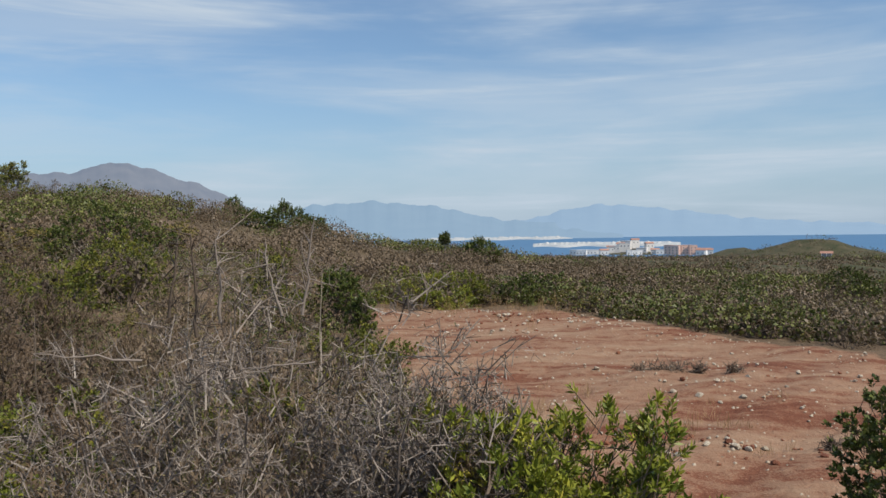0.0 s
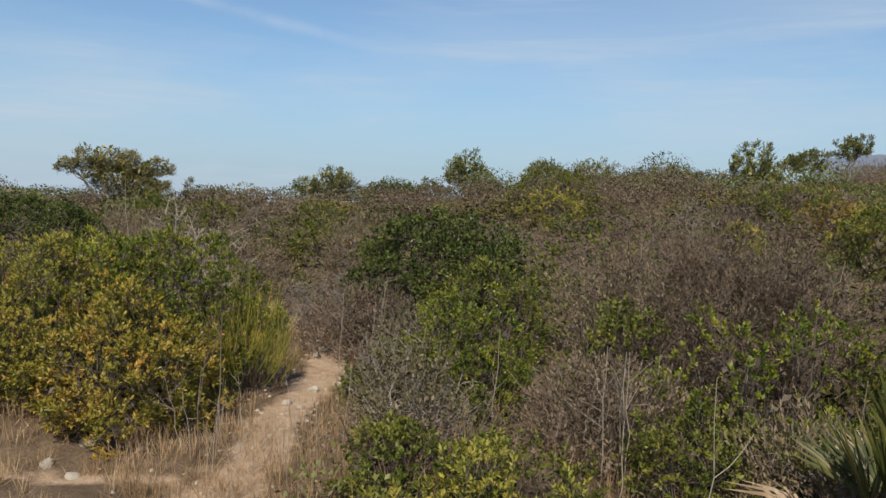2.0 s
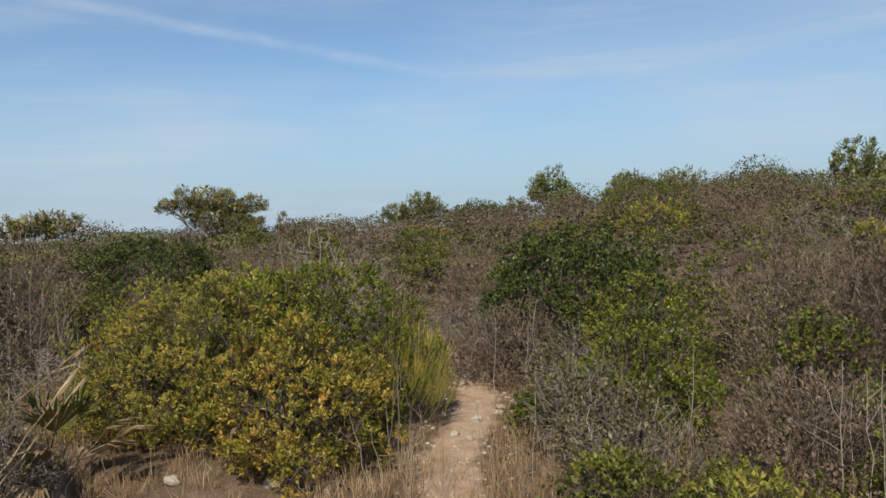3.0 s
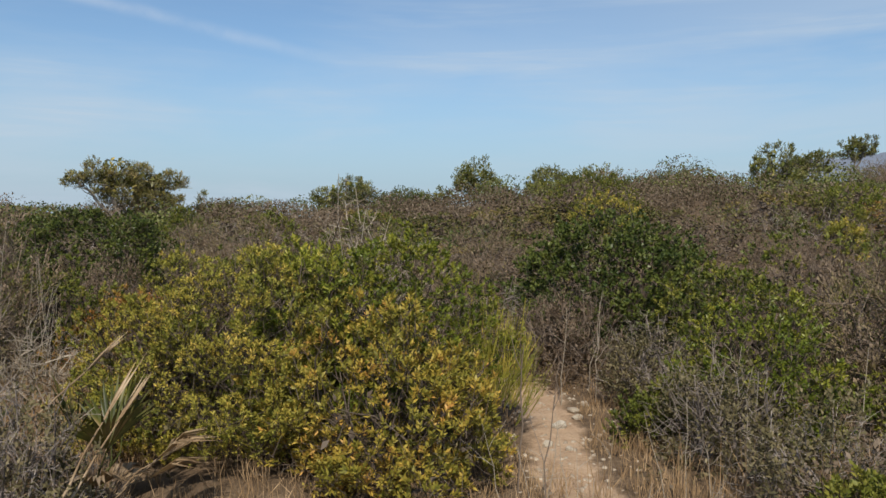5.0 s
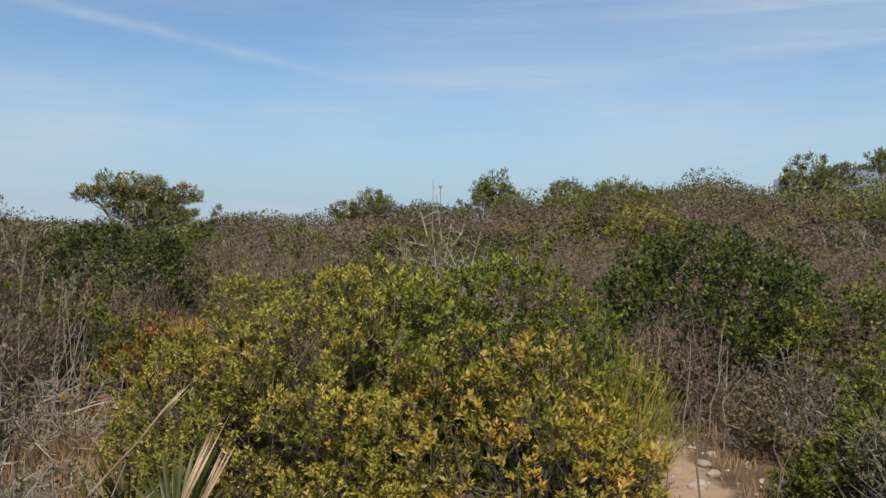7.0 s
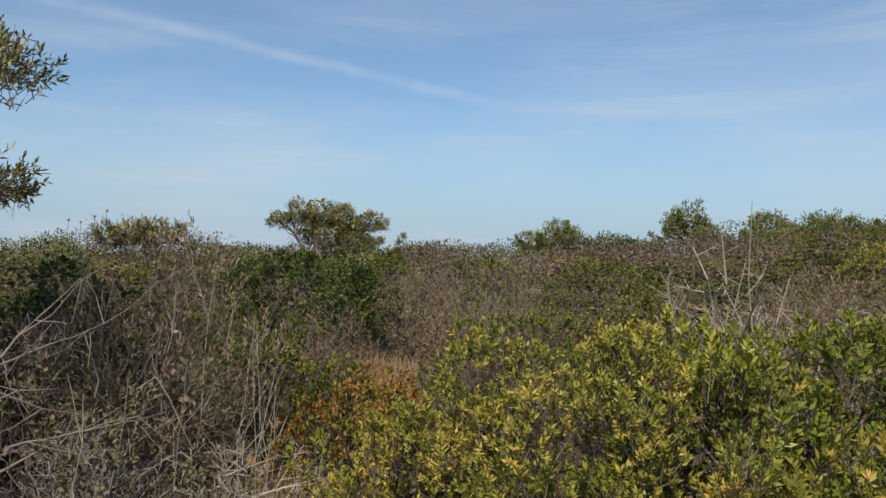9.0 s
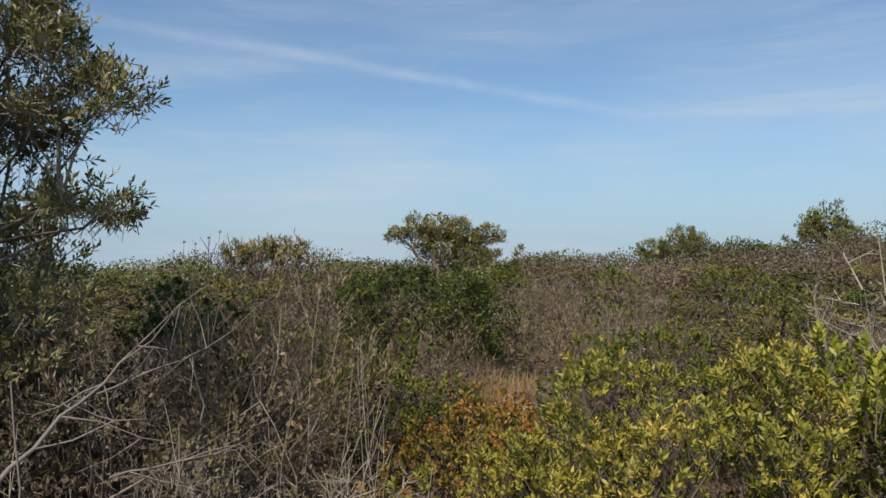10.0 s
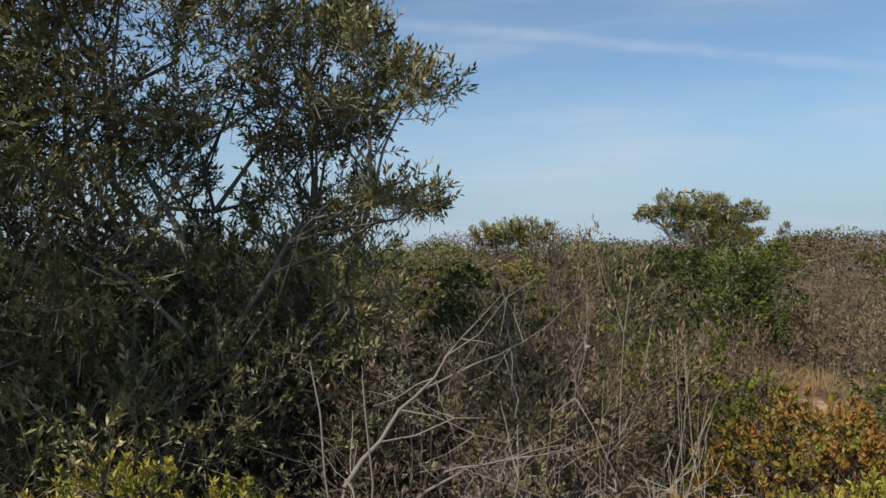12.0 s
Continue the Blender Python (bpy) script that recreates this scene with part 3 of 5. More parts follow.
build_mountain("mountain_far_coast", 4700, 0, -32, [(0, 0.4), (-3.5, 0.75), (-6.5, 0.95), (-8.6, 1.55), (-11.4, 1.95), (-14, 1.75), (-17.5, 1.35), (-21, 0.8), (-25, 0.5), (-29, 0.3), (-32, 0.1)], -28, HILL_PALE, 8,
               "mountain chain across the sea with the palest painted blue haze")


def build_shore(deg_a, span, near, low, seed, label):
    bm = bmesh.new()
    rng = random.Random(seed)
    n = 60
    rows = []
    for i in range(n + 1):
        deg = deg_a - i * span / n
        end = min(i, n - i, 6) / 6
        row = []
        for far, z in ((near * (1 + 0.04 * math.sin(i * 0.35)), -28.2), (near * (1.027 + 0.04 * math.sin(i * 0.35)), -28.2 + 3.2 * end), (near * 1.17, -28.2 + (low + rng.uniform(0, 5)) * end), (near * 1.3, -28.2 + low * end)):
            x, y = polar(deg, far)
            row.append(bm.verts.new((x, y, z)))
        rows.append(row)
    for a, b in zip(rows[:-1], rows[1:]):
        for k in range(3):
            bm.faces.new((a[k], b[k], b[k + 1], a[k + 1]))
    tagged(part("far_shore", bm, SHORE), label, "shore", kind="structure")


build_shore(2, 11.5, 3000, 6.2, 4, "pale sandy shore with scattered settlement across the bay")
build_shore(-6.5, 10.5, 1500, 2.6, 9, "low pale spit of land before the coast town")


def box(bm, x0, y0, z0, x1, y1, z1):
    v = [bm.verts.new(p) for p in ((x0, y0, z0), (x1, y0, z0), (x1, y1, z0), (x0, y1, z0), (x0, y0, z1), (x1, y0, z1), (x1, y1, z1), (x0, y1, z1))]
    for f in ((0, 3, 2, 1), (4, 5, 6, 7), (0, 1, 5, 4), (1, 2, 6, 5), (2, 3, 7, 6), (3, 0, 4, 7)):
        bm.faces.new([v[i] for i in f])


def build_house(w, d, h, wall_mat, pitched, label, category):
    """A far house: wall block, roof and its windows; the front faces -y."""
    house = tagged(new("house" if h < 9 else "apartment_building"), label, category)
    bm = bmesh.new()
    box(bm, -w / 2, -d / 2, -6, w / 2, d / 2, h)
    part("wall", bm, wall_mat, house)
    bm = bmesh.new()
    if pitched:
        e = 0.5
        a = [bm.verts.new(p) for p in ((-w / 2 - e, -d / 2 - e, h + 0.02), (w / 2 + e, -d / 2 - e, h + 0.02), (w / 2 + e, d / 2 + e, h + 0.02), (-w / 2 - e, d / 2 + e, h + 0.02), (-w / 2 - e, 0, h + d * 0.28), (w / 2 + e, 0, h + d * 0.28))]
        for f in ((0, 1, 5, 4), (2, 3, 4, 5), (0, 4, 3), (1, 2, 5), (0, 3, 2, 1)):
            bm.faces.new([a[i] for i in f])
        part("roof", bm, ROOFTILE, house, "clay tile roof")
    else:
        box(bm, -w / 2 - 0.2, -d / 2 - 0.2, h + 0.01, w / 2 + 0.2, d / 2 + 0.2, h + 0.5)
        part("roof", bm, wall_mat, house)
    floors, cols = max(1, int(h / 3)), max(2, int(w / 4))
    for i in range(floors):
        for j in range(cols):
            bm = bmesh.new()
            x = -w / 2 + (j + 0.5) * w / cols
            box(bm, x - 0.7, -d / 2 - 0.03, i * 3 + 0.9, x + 0.7, -d / 2 + 0.06, i * 3 + 2.4)
            part("window", bm, PANE, house)
    return house


def stand(ob, x, y, z, turn):
    ob.matrix_basis = pose(x, y, z, 0, 0, turn)
    return ob


def build_town():
    rng = random.Random(12)
    kinds = [build_house(10, 7, 5, WHITEWASH, True, "white low house with a clay roof on the coast", "house"),
             build_house(13, 7, 5, WHITEWASH, False, "long white flat-roofed house on the coast", "house"),
             build_house(9, 8, 10.5, SALMON, False, "salmon apartment building by the sea", "apartment building"),
             build_house(8, 8, 9, WHITEWASH, False, "white apartment building by the sea", "apartment building")]
    used = [False] * 4
    spots = []
    for i in range(16):
        spots.append((-9.6 - i * 0.40 + rng.uniform(-0.12, 0.12), 990 + rng.uniform(-25, 40), rng.choice((0, 1, 1))))
    for i in range(14):
        spots.append((-16.1 - i * 0.21 + rng.uniform(-0.08, 0.08), 985 + rng.uniform(-30, 30), 2 if i < 9 and i % 3 != 1 else 3 if i < 9 else 0))
    spots += [(-13.2, 1035, 1), (-13.8, 1040, 0)]
    for deg, far, k in spots:
        x, y = polar(deg, far)
        m = pose(x, y, max(z_at(x, y), -27.5), 0, 0, deg + rng.uniform(-25, 25))
        if used[k]:
            copy_thing(kinds[k], m)
        else:
            kinds[k].matrix_basis, used[k] = m, True
    x, y = polar(-26.2, 330)
    stand(build_house(3.6, 3, 2.4, WHITEWASH, True, "small pale farm shed among far scrub", "house"), x, y, z_at(x, y) + 0.2, -26)


build_town()

# ---- bushes close to the path ----
LABELS = {
    "orange": "dense lentisk bush with yellow-green and orange-tinged leaves",
    "yellow": "broad lentisk bush with yellow-green oval leaves",
    "bright": "bright green leafy bush with glossy small leaves",
    "green": "green leafy bush with woody stems",
    "dark": "dense dark green evergreen oak bush",
    "grey": "leafless grey thorny bush of tangled twigs",
    "greygreen": "low grey-green bush with fine dry twigs",
    "brown": "brown dry heath bush with fine twigs",
    "rusty": "low bush with green leaves turning rusty orange",
    "broom": "upright green broom bush with thin rush-like shoots",
    "lime": "broad lime-green lentisk bush with narrow leaves",
    "wild": "tangled wild olive scrub with tiny grey-green leaves",
    "snag": "dead bush of pale bare branches",
}
LEAFY = {
    "orange": (ORANGE, 0.09, 11, 0.033, 0.0125, 0.75), "yellow": (YELLOW, 0.09, 11, 0.032, 0.0115, 0.75), "bright": (BRIGHT, 0.08, 10, 0.029, 0.0125, 0.65),
    "green": (GREEN, 0.085, 9, 0.028, 0.0140, 0.5), "dark": (DARK, 0.07, 8, 0.029, 0.0185, 0.4), "rusty": (RUSTY, 0.085, 9, 0.031, 0.0155, 0.5),
    "lime": (LIME, 0.09, 11, 0.034, 0.0120, 0.75), "wild": (WILD, 0.09, 10, 0.025, 0.0085, 0.4),
}


def build_bush(kind, x, y, rx, h, seed, ry=None, dense=1.0, sink=0.03, label=""):
    """One bush on the ground at (x, y): its woody frame with any shade fill, and its foliage or twigs."""
    rng = np.random.default_rng(seed)
    ry = ry or rx
    bush = tagged(new("bush"), label or LABELS[kind], "bush", "scrub by the path")
    bush.matrix_basis = pose(x, y, z_at(x, y) - sink, 0, 0, 0)
    wood, leafs = Soup(), Soup()
    size = (rx * ry * h) ** (2 / 3)
    closest = float(line_distance(x, y, np.array([p[1][:2] for p in PATH]))) - rx
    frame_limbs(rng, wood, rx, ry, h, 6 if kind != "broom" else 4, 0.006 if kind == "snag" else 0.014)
    if kind in LEAFY:
        mat, ln, per, L, Wd, rise = LEAFY[kind]
        grow = 0.74 if closest < 2.0 and kind in ("yellow", "bright") else 1.0 if closest < 4.0 else 1.3 if closest < 9.0 else 1.8
        ln, L, Wd = ln * grow, L * grow, Wd * grow
        n = int(1550 * size * dense * (1.5 if kind == "dark" else 1.0) / grow ** 2.2) + 110
        P, W = clumps(rng, n, 14, 0.13 * grow, rx, ry, h, 0.2 if kind != "dark" else 0.13, 0.32)
        shoots(rng, leafs, wood, P, W, ln, per, L, Wd, rise, fine=closest < 1.2, thick=0.0016, open_way=0.75, start=0.5, loose=0.7)
        P, W = dome(rng, n // 6, rx * 0.8, ry * 0.8, h * 0.8, 0.2, 0.8)
        spray(rng, wood, P, W, 0.14, side=2, sub=0, thick=0.002, flat=True)
        # dark twig-coloured sheets stand in for shade between the leaves
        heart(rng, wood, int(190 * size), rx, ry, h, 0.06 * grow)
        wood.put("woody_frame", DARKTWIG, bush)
        leafs.put("foliage", mat, bush)
    elif kind in ("grey", "snag"):
        n = int((520 if kind == "grey" else 420) * size * dense) + 40
        P, W = clumps(rng, n, 9, 0.17, rx, ry, h, 0.24, 0.5) if kind == "grey" else dome(rng, n, rx, ry, h, 0.22, 0.6)
        ends = spray(rng, wood, P, W, 0.15 if kind == "grey" else 0.24, 0.3, 5, 2, 0.0026, turn=1.5 if kind == "grey" else 1.0, flat=True)
        wood.put("brushwood", GREYTWIG if kind == "grey" else PALETWIG, bush)
        keep = ends[rng.random(len(ends)) < 0.07]
        add_leaves(leafs, rng, keep, rng.normal(0, 1, keep.shape) + UP * 0.4, np.full(len(keep), 0.016), np.full(len(keep), 0.008))
        leafs.put("foliage", GREYGREEN, bush, "sparse withered leaves")
    elif kind in ("brown", "greygreen"):
        n = int(430 * size * dense) + 60
        P, W = dome(rng, n, rx * 0.93, ry * 0.93, h * 0.93, 0.24, 0.65)
        ends = spray(rng, wood, P, W, 0.16, 0.6, 4, 1, 0.0018, flat=True)
        wood.put("brushwood", BROWNTWIG if kind == "brown" else GREYTWIG, bush)
        P, W = clumps(rng, int(n * 2.7), 16, 0.15, rx, ry, h, 0.24, 0.4)
        grow = 1.0 if closest < 2.2 else 1.2
        if kind == "brown":
            shoots(rng, leafs, None, P, W, 0.10 * grow, 6, 0.030 * grow, 0.0085 * grow, 0.9, open_way=0.42)
            heart(rng, leafs, int(900 * size), rx, ry, h, 0.045)
        else:
            shoots(rng, leafs, None, P, W, 0.09 * grow, 6, 0.025 * grow, 0.012 * grow, 0.5)
        leafs.put("foliage", BROWNLEAF if kind == "brown" else GREYGREEN, bush)
    elif kind == "broom":
        n = int(900 * size * dense) + 80
        P, W = dome(rng, n, rx, ry, h * 0.92, 0.2, 0.7)
        D = unit(W * 0.35 + UP + rng.normal(0, 0.16, P.shape))
        ln = rng.uniform(0.14, 0.34, (n, 1))
        wood.put("woody_frame", BROWNTWIG, bush)
        for k in range(3):
            E = P + unit(D + rng.normal(0, 0.12, D.shape)) * ln
            add_rods(leafs, rng, P, E, 0.0024, 0.001, True)
        for k in range(5):
            Q = P + D * ln * rng.uniform(0.1, 1.0, (n, 1))
            add_leaves(leafs, rng, Q, D + rng.normal(0, 0.5, D.shape), rng.uniform(0.02, 0.035, n), np.full(n, 0.008))
        leafs.put("foliage", BRIGHT if seed % 2 else YELLOW, bush)
    return bush


# kind, x, y, radius, height, radius across, density
BUSHES_AT_PLOT = [
    # these two brown bushes are added inside grey ones as their shaded interior
    ("grey", -0.98, 2.75, 1.1, 1.5, 0.95, 2.6), ("brown", -1.0, 2.85, 0.95, 1.25, 0.85, 2.0), ("brown", -0.15, 2.75, 0.44, 1.16, 0.48, 2.8), ("lime", 0.2, 2.6, 0.6, 1.06, 0.7, 4.6),
    ("dark", 2.3, 3.6, 0.55, 1.0, 0.6, 1.3), ("green", -0.45, 4.6, 0.5, 0.72, 0.5, 0.9), ("brown", -0.75, 5.6, 0.6, 0.8, 0.55, 1.0),
    ("green", -0.9, 7.0, 0.65, 0.8, 0.6, 0.8), ("green", -1.6, 5.2, 0.6, 0.85, 0.6, 0.8), ("green", -1.3, 8.6, 0.75, 0.85, 0.7, 0.7),
    ("lime", -2.45, 3.0, 0.62, 1.0, 0.6, 2.4), ("green", -1.9, 3.9, 0.8, 1.0, 0.7, 0.9), ("greygreen", -2.1, 2.1, 0.55, 0.62, 0.5, 1.2),
    ("bright", -4.45, 3.55, 0.85, 1.08, 0.75, 1.0), ("green", -3.6, 4.2, 0.95, 1.15, 0.8, 1.1),
]
BUSHES_BY_BEND = [
    ("green", -3.1, 3.5, 0.75, 0.9, 0.65, 3.6), ("brown", -5.5, 4.3, 1.2, 1.62, 1.0, 2.2), ("brown", -3.9, 5.9, 1.15, 1.45, 1.0, 1.5),
    ("brown", -2.2, 6.2, 1.1, 1.25, 1.0, 1.3), ("yellow", -3.95, 1.0, 0.55, 0.62, 0.5, 1.1), ("green", -4.3, 1.5, 0.45, 0.55, 0.4, 1.3),
    ("green", -4.85, 1.15, 0.4, 0.5, 0.35, 2.2), ("yellow", -3.75, 1.35, 0.3, 0.6, 0.3, 1.2), ("bright", -6.35, 2.4, 0.6, 1.05, 0.55, 1.7),
    ("green", -5.6, 3.25, 0.5, 0.95, 0.45, 1.5), ("greygreen", -5.3, 1.55, 0.5, 0.6, 0.55, 1.2), ("greygreen", -6.1, 1.75, 0.45, 0.75, 0.4, 1.3),
    ("brown", -5.0, 2.65, 0.6, 0.8, 0.55, 2.4), ("green", -4.1, 2.6, 0.55, 0.62, 0.5, 2.4), ("brown", -3.6, 2.75, 0.5, 0.65, 0.45, 2.2), ("greygreen", -3.4, 1.75, 0.45, 0.5, 0.4, 2.2), ("dark", -9.0, 3.65, 1.2, 1.42, 1.2, 1.9),
]
BUSHES_BY_PATH = [
    ("green", -7.3, 3.3, 0.7, 1.1, 0.6, 1.0), ("brown", -8.4, 2.5, 0.65, 0.8, 0.65, 2.0), ("grey", -9.3, 2.35, 0.6, 0.75, 0.5, 1.6),
    ("greygreen", -7.3, 2.45, 0.45, 0.7, 0.4, 1.6), ("green", -6.55, 2.0, 0.35, 0.6, 0.3, 1.6), ("grey", -6.25, 1.9, 0.3, 0.45, 0.25, 1.5),
    ("orange", -6.95, 0.1, 0.72, 1.02, 0.7, 2.0), ("bright", -7.8, 0.6, 0.82, 1.44, 0.8, 1.7), ("broom", -7.5, 1.0, 0.4, 0.85, 0.4, 1.0),
    ("yellow", -7.9, -0.45, 0.85, 1.18, 0.8, 2.0), ("lime", -7.9, 0.08, 0.66, 1.3, 0.6, 2.0), ("yellow", -8.2, -0.95, 0.55, 0.98, 0.5, 1.2), ("green", -11.3, 0.35, 0.5, 0.75, 0.5, 1.0),
    ("brown", -13.3, 1.6, 0.8, 1.2, 0.7, 1.0), ("brown", -14.6, 1.0, 0.8, 1.2, 0.7, 0.9),
]
BUSHES_AT_FORK = [
    ("green", -11.9, -1.25, 0.5, 0.9, 0.45, 1.0), ("snag", -8.7, 0.85, 0.5, 1.5, 0.5, 1.3), ("greygreen", -6.75, -1.75, 0.45, 0.88, 0.4, 2.0),
    ("grey", -7.3, -1.95, 0.45, 0.85, 0.4, 1.5), ("brown", -9.8, -1.95, 0.7, 1.5, 0.65, 1.5), ("brown", -9.4, -2.6, 0.65, 1.2, 0.55, 1.0),
    ("grey", -9.3, -2.5, 0.6, 1.15, 0.5, 0.6), ("wild", -9.75, -3.35, 0.8, 1.25, 0.7, 1.1), ("wild", -9.35, -2.95, 0.65, 1.42, 0.5, 1.2),
    ("grey", -0.2, 2.7, 0.6, 1.5, 0.55, 3.4), ("wild", -8.95, -3.95, 0.75, 1.1, 0.7, 1.2), ("dark", -10.6, -2.55, 0.7, 1.4, 0.6, 0.9),
    ("wild", -10.6, -4.4, 1.0, 1.5, 1.0, 0.8), ("greygreen", -8.3, -4.6, 0.7, 1.0, 0.7, 1.4),
]
BUSHES_BY_OLIVE = [
    ("brown", -8.5, -2.6, 0.45, 0.6, 0.4, 1.4), ("yellow", -7.75, -3.05, 0.62, 1.08, 0.55, 1.3), ("grey", -8.75, -2.05, 0.45, 0.75, 0.4, 1.2),
    ("snag", -9.0, -1.55, 0.42, 0.65, 0.38, 0.6), ("greygreen", -8.9, -2.15, 0.5, 0.95, 0.45, 1.3), ("green", -10.4, -1.2, 0.45, 1.1, 0.45, 1.2),
    ("rusty", -9.65, -0.8, 0.62, 0.82, 0.55, 1.7), ("bright", -8.6, -0.6, 0.4, 0.7, 0.4, 1.5), ("brown", -12.3, 0.95, 0.75, 1.15, 0.6, 1.1),
    ("green", -6.75, 1.75, 0.22, 0.42, 0.22, 1.4), ("brown", -10.0, 1.6, 0.75, 1.35, 0.7, 1.2), ("brown", -11.2, 3.6, 0.9, 1.4, 0.8, 1.0),
    ("dark", -15.3, -0.35, 1.4, 1.32, 1.3, 1.5), ("green", -11.6, -2.1, 0.8, 1.2, 0.7, 0.9),
]
BUSHES_BEYOND = [
    ("brown", -13.0, -1.9, 0.8, 1.3, 0.7, 1.0), ("brown", -12.5, -0.55, 0.5, 0.8, 0.45, 1.4), ("brown", -9.5, -0.2, 0.6, 1.0, 0.5, 1.0),
    ("green", -10.6, 0.5, 0.8, 1.15, 0.7, 1.0), ("brown", -6.3, 3.9, 0.8, 1.35, 0.7, 1.0), ("green", -7.3, 4.6, 0.9, 1.3, 0.8, 0.8),
    ("green", -20.6, 13.8, 1.7, 1.7, 1.9, 0.9), ("green", -8.76, 12.0, 1.0, 1.3, 1.0, 0.9), ("dark", -8.6, 19.3, 1.5, 1.5, 1.3, 0.9),
    ("green", -13.7, 14.4, 1.0, 1.1, 1.0, 0.9), ("rusty", -12.5, 15.5, 0.6, 1.2, 0.6, 0.9), ("bright", -0.2, 19.0, 1.3, 0.9, 0.9, 0.8),
    ("green", -3.2, 13.5, 0.9, 0.9, 0.9, 0.8), ("dark", 2.2, 19.2, 0.8, 0.85, 0.7, 0.8),
    ("green", -29.2, 25.2, 1.3, 1.15, 1.2, 1.0), ("dark", -28.1, 26.3, 1.4, 1.2, 1.3, 1.0), ("green", -27.0, 27.3, 1.3, 1.05, 1.2, 1.0),
    ("dark", -30.3, 12.8, 1.2, 0.9, 1.3, 1.0), ("green", -29.6, 14.2, 1.2, 0.85, 1.3, 1.0),
]
BUSHES_UPHILL = [
    ("green", -6.2, 13.9, 1.2, 1.25, 1.1, 0.9),
    ("green", -20.03, 35.73, 1.79, 1.35, 1.79, 0.6), ("brown", -18.59, 36.49, 1.64, 1.33, 1.64, 0.6), ("brown", -16.95, 37.27, 1.79, 1.32, 1.79, 0.6),
    ("brown", -15.33, 37.96, 1.64, 1.04, 1.64, 0.6), ("green", -13.62, 38.59, 1.49, 1.09, 1.49, 0.6), ("brown", -11.83, 39.17, 1.34, 1.23, 1.34, 0.6),
]
BUSHES_ON_SLOPE = [
    ("green", -16.89, 2.77, 0.65, 1.3, 0.65, 1.2), ("green", -17.93, 5.2, 0.91, 1.09, 0.91, 1.2), ("green", -14.51, 4.09, 0.46, 1.11, 0.46, 1.2), ("green", -21.24, 2.32, 0.58, 0.99, 0.58, 1.2),
    ("green", -5.52, 12.8, 0.76, 1.35, 0.76, 1), ("green", -5.55, 10.59, 0.52, 1.14, 0.52, 1), ("green", -3.63, 15.49, 0.56, 1.52, 0.56, 1),
    ("dark", -2.04, 13.74, 0.49, 1.21, 0.49, 1), ("lime", -0.51, 18.06, 1.19, 0.85, 1.19, 0.9), ("dark", -1.49, 12.29, 0.29, 0.95, 0.29, 1),
    ("dark", 1.81, 18.76, 0.83, 0.64, 0.83, 0.9), ("dark", 11.8, 22.94, 1.04, 1.38, 1.04, 0.9), ("dark", 6.27, 13.41, 0.49, 0.5, 0.49, 1),
    ("dark", 6.73, 12.62, 0.63, 0.5, 0.63, 1), ("yellow", -17.33, 11.33, 0.94, 1.31, 0.94, 1), ("bright", -15.58, 18.68, 0.91, 1.11, 0.91, 1),
    ("yellow", -9.95, 12.86, 0.72, 1.08, 0.72, 1), ("yellow", -10.98, 10.84, 0.37, 0.85, 0.37, 1), ("brown", -21.17, 30.61, 1.61, 1.39, 1.61, 0.7),
    ("brown", -22.3, 33.55, 1.74, 1.31, 1.74, 0.7), ("brown", -20.61, 34.58, 1.74, 1.26, 1.74, 0.7), ("brown", -19.6, 36.27, 1.49, 1.13, 1.49, 0.7),
    ("brown", -9.78, 7.87, 1.05, 0.92, 1.05, 0.8), ("brown", -7.96, 7.51, 0.76, 0.88, 0.76, 0.9),
]
NEAR = BUSHES_AT_PLOT + BUSHES_BY_BEND + BUSHES_BY_PATH + BUSHES_AT_FORK + BUSHES_BY_OLIVE + BUSHES_BEYOND + BUSHES_UPHILL + BUSHES_ON_SLOPE
for i, (kind, x, y, rx, h, ry, dense) in enumerate(NEAR):
    build_bush(kind, x, y, rx, h, 100 + i, ry, dense)


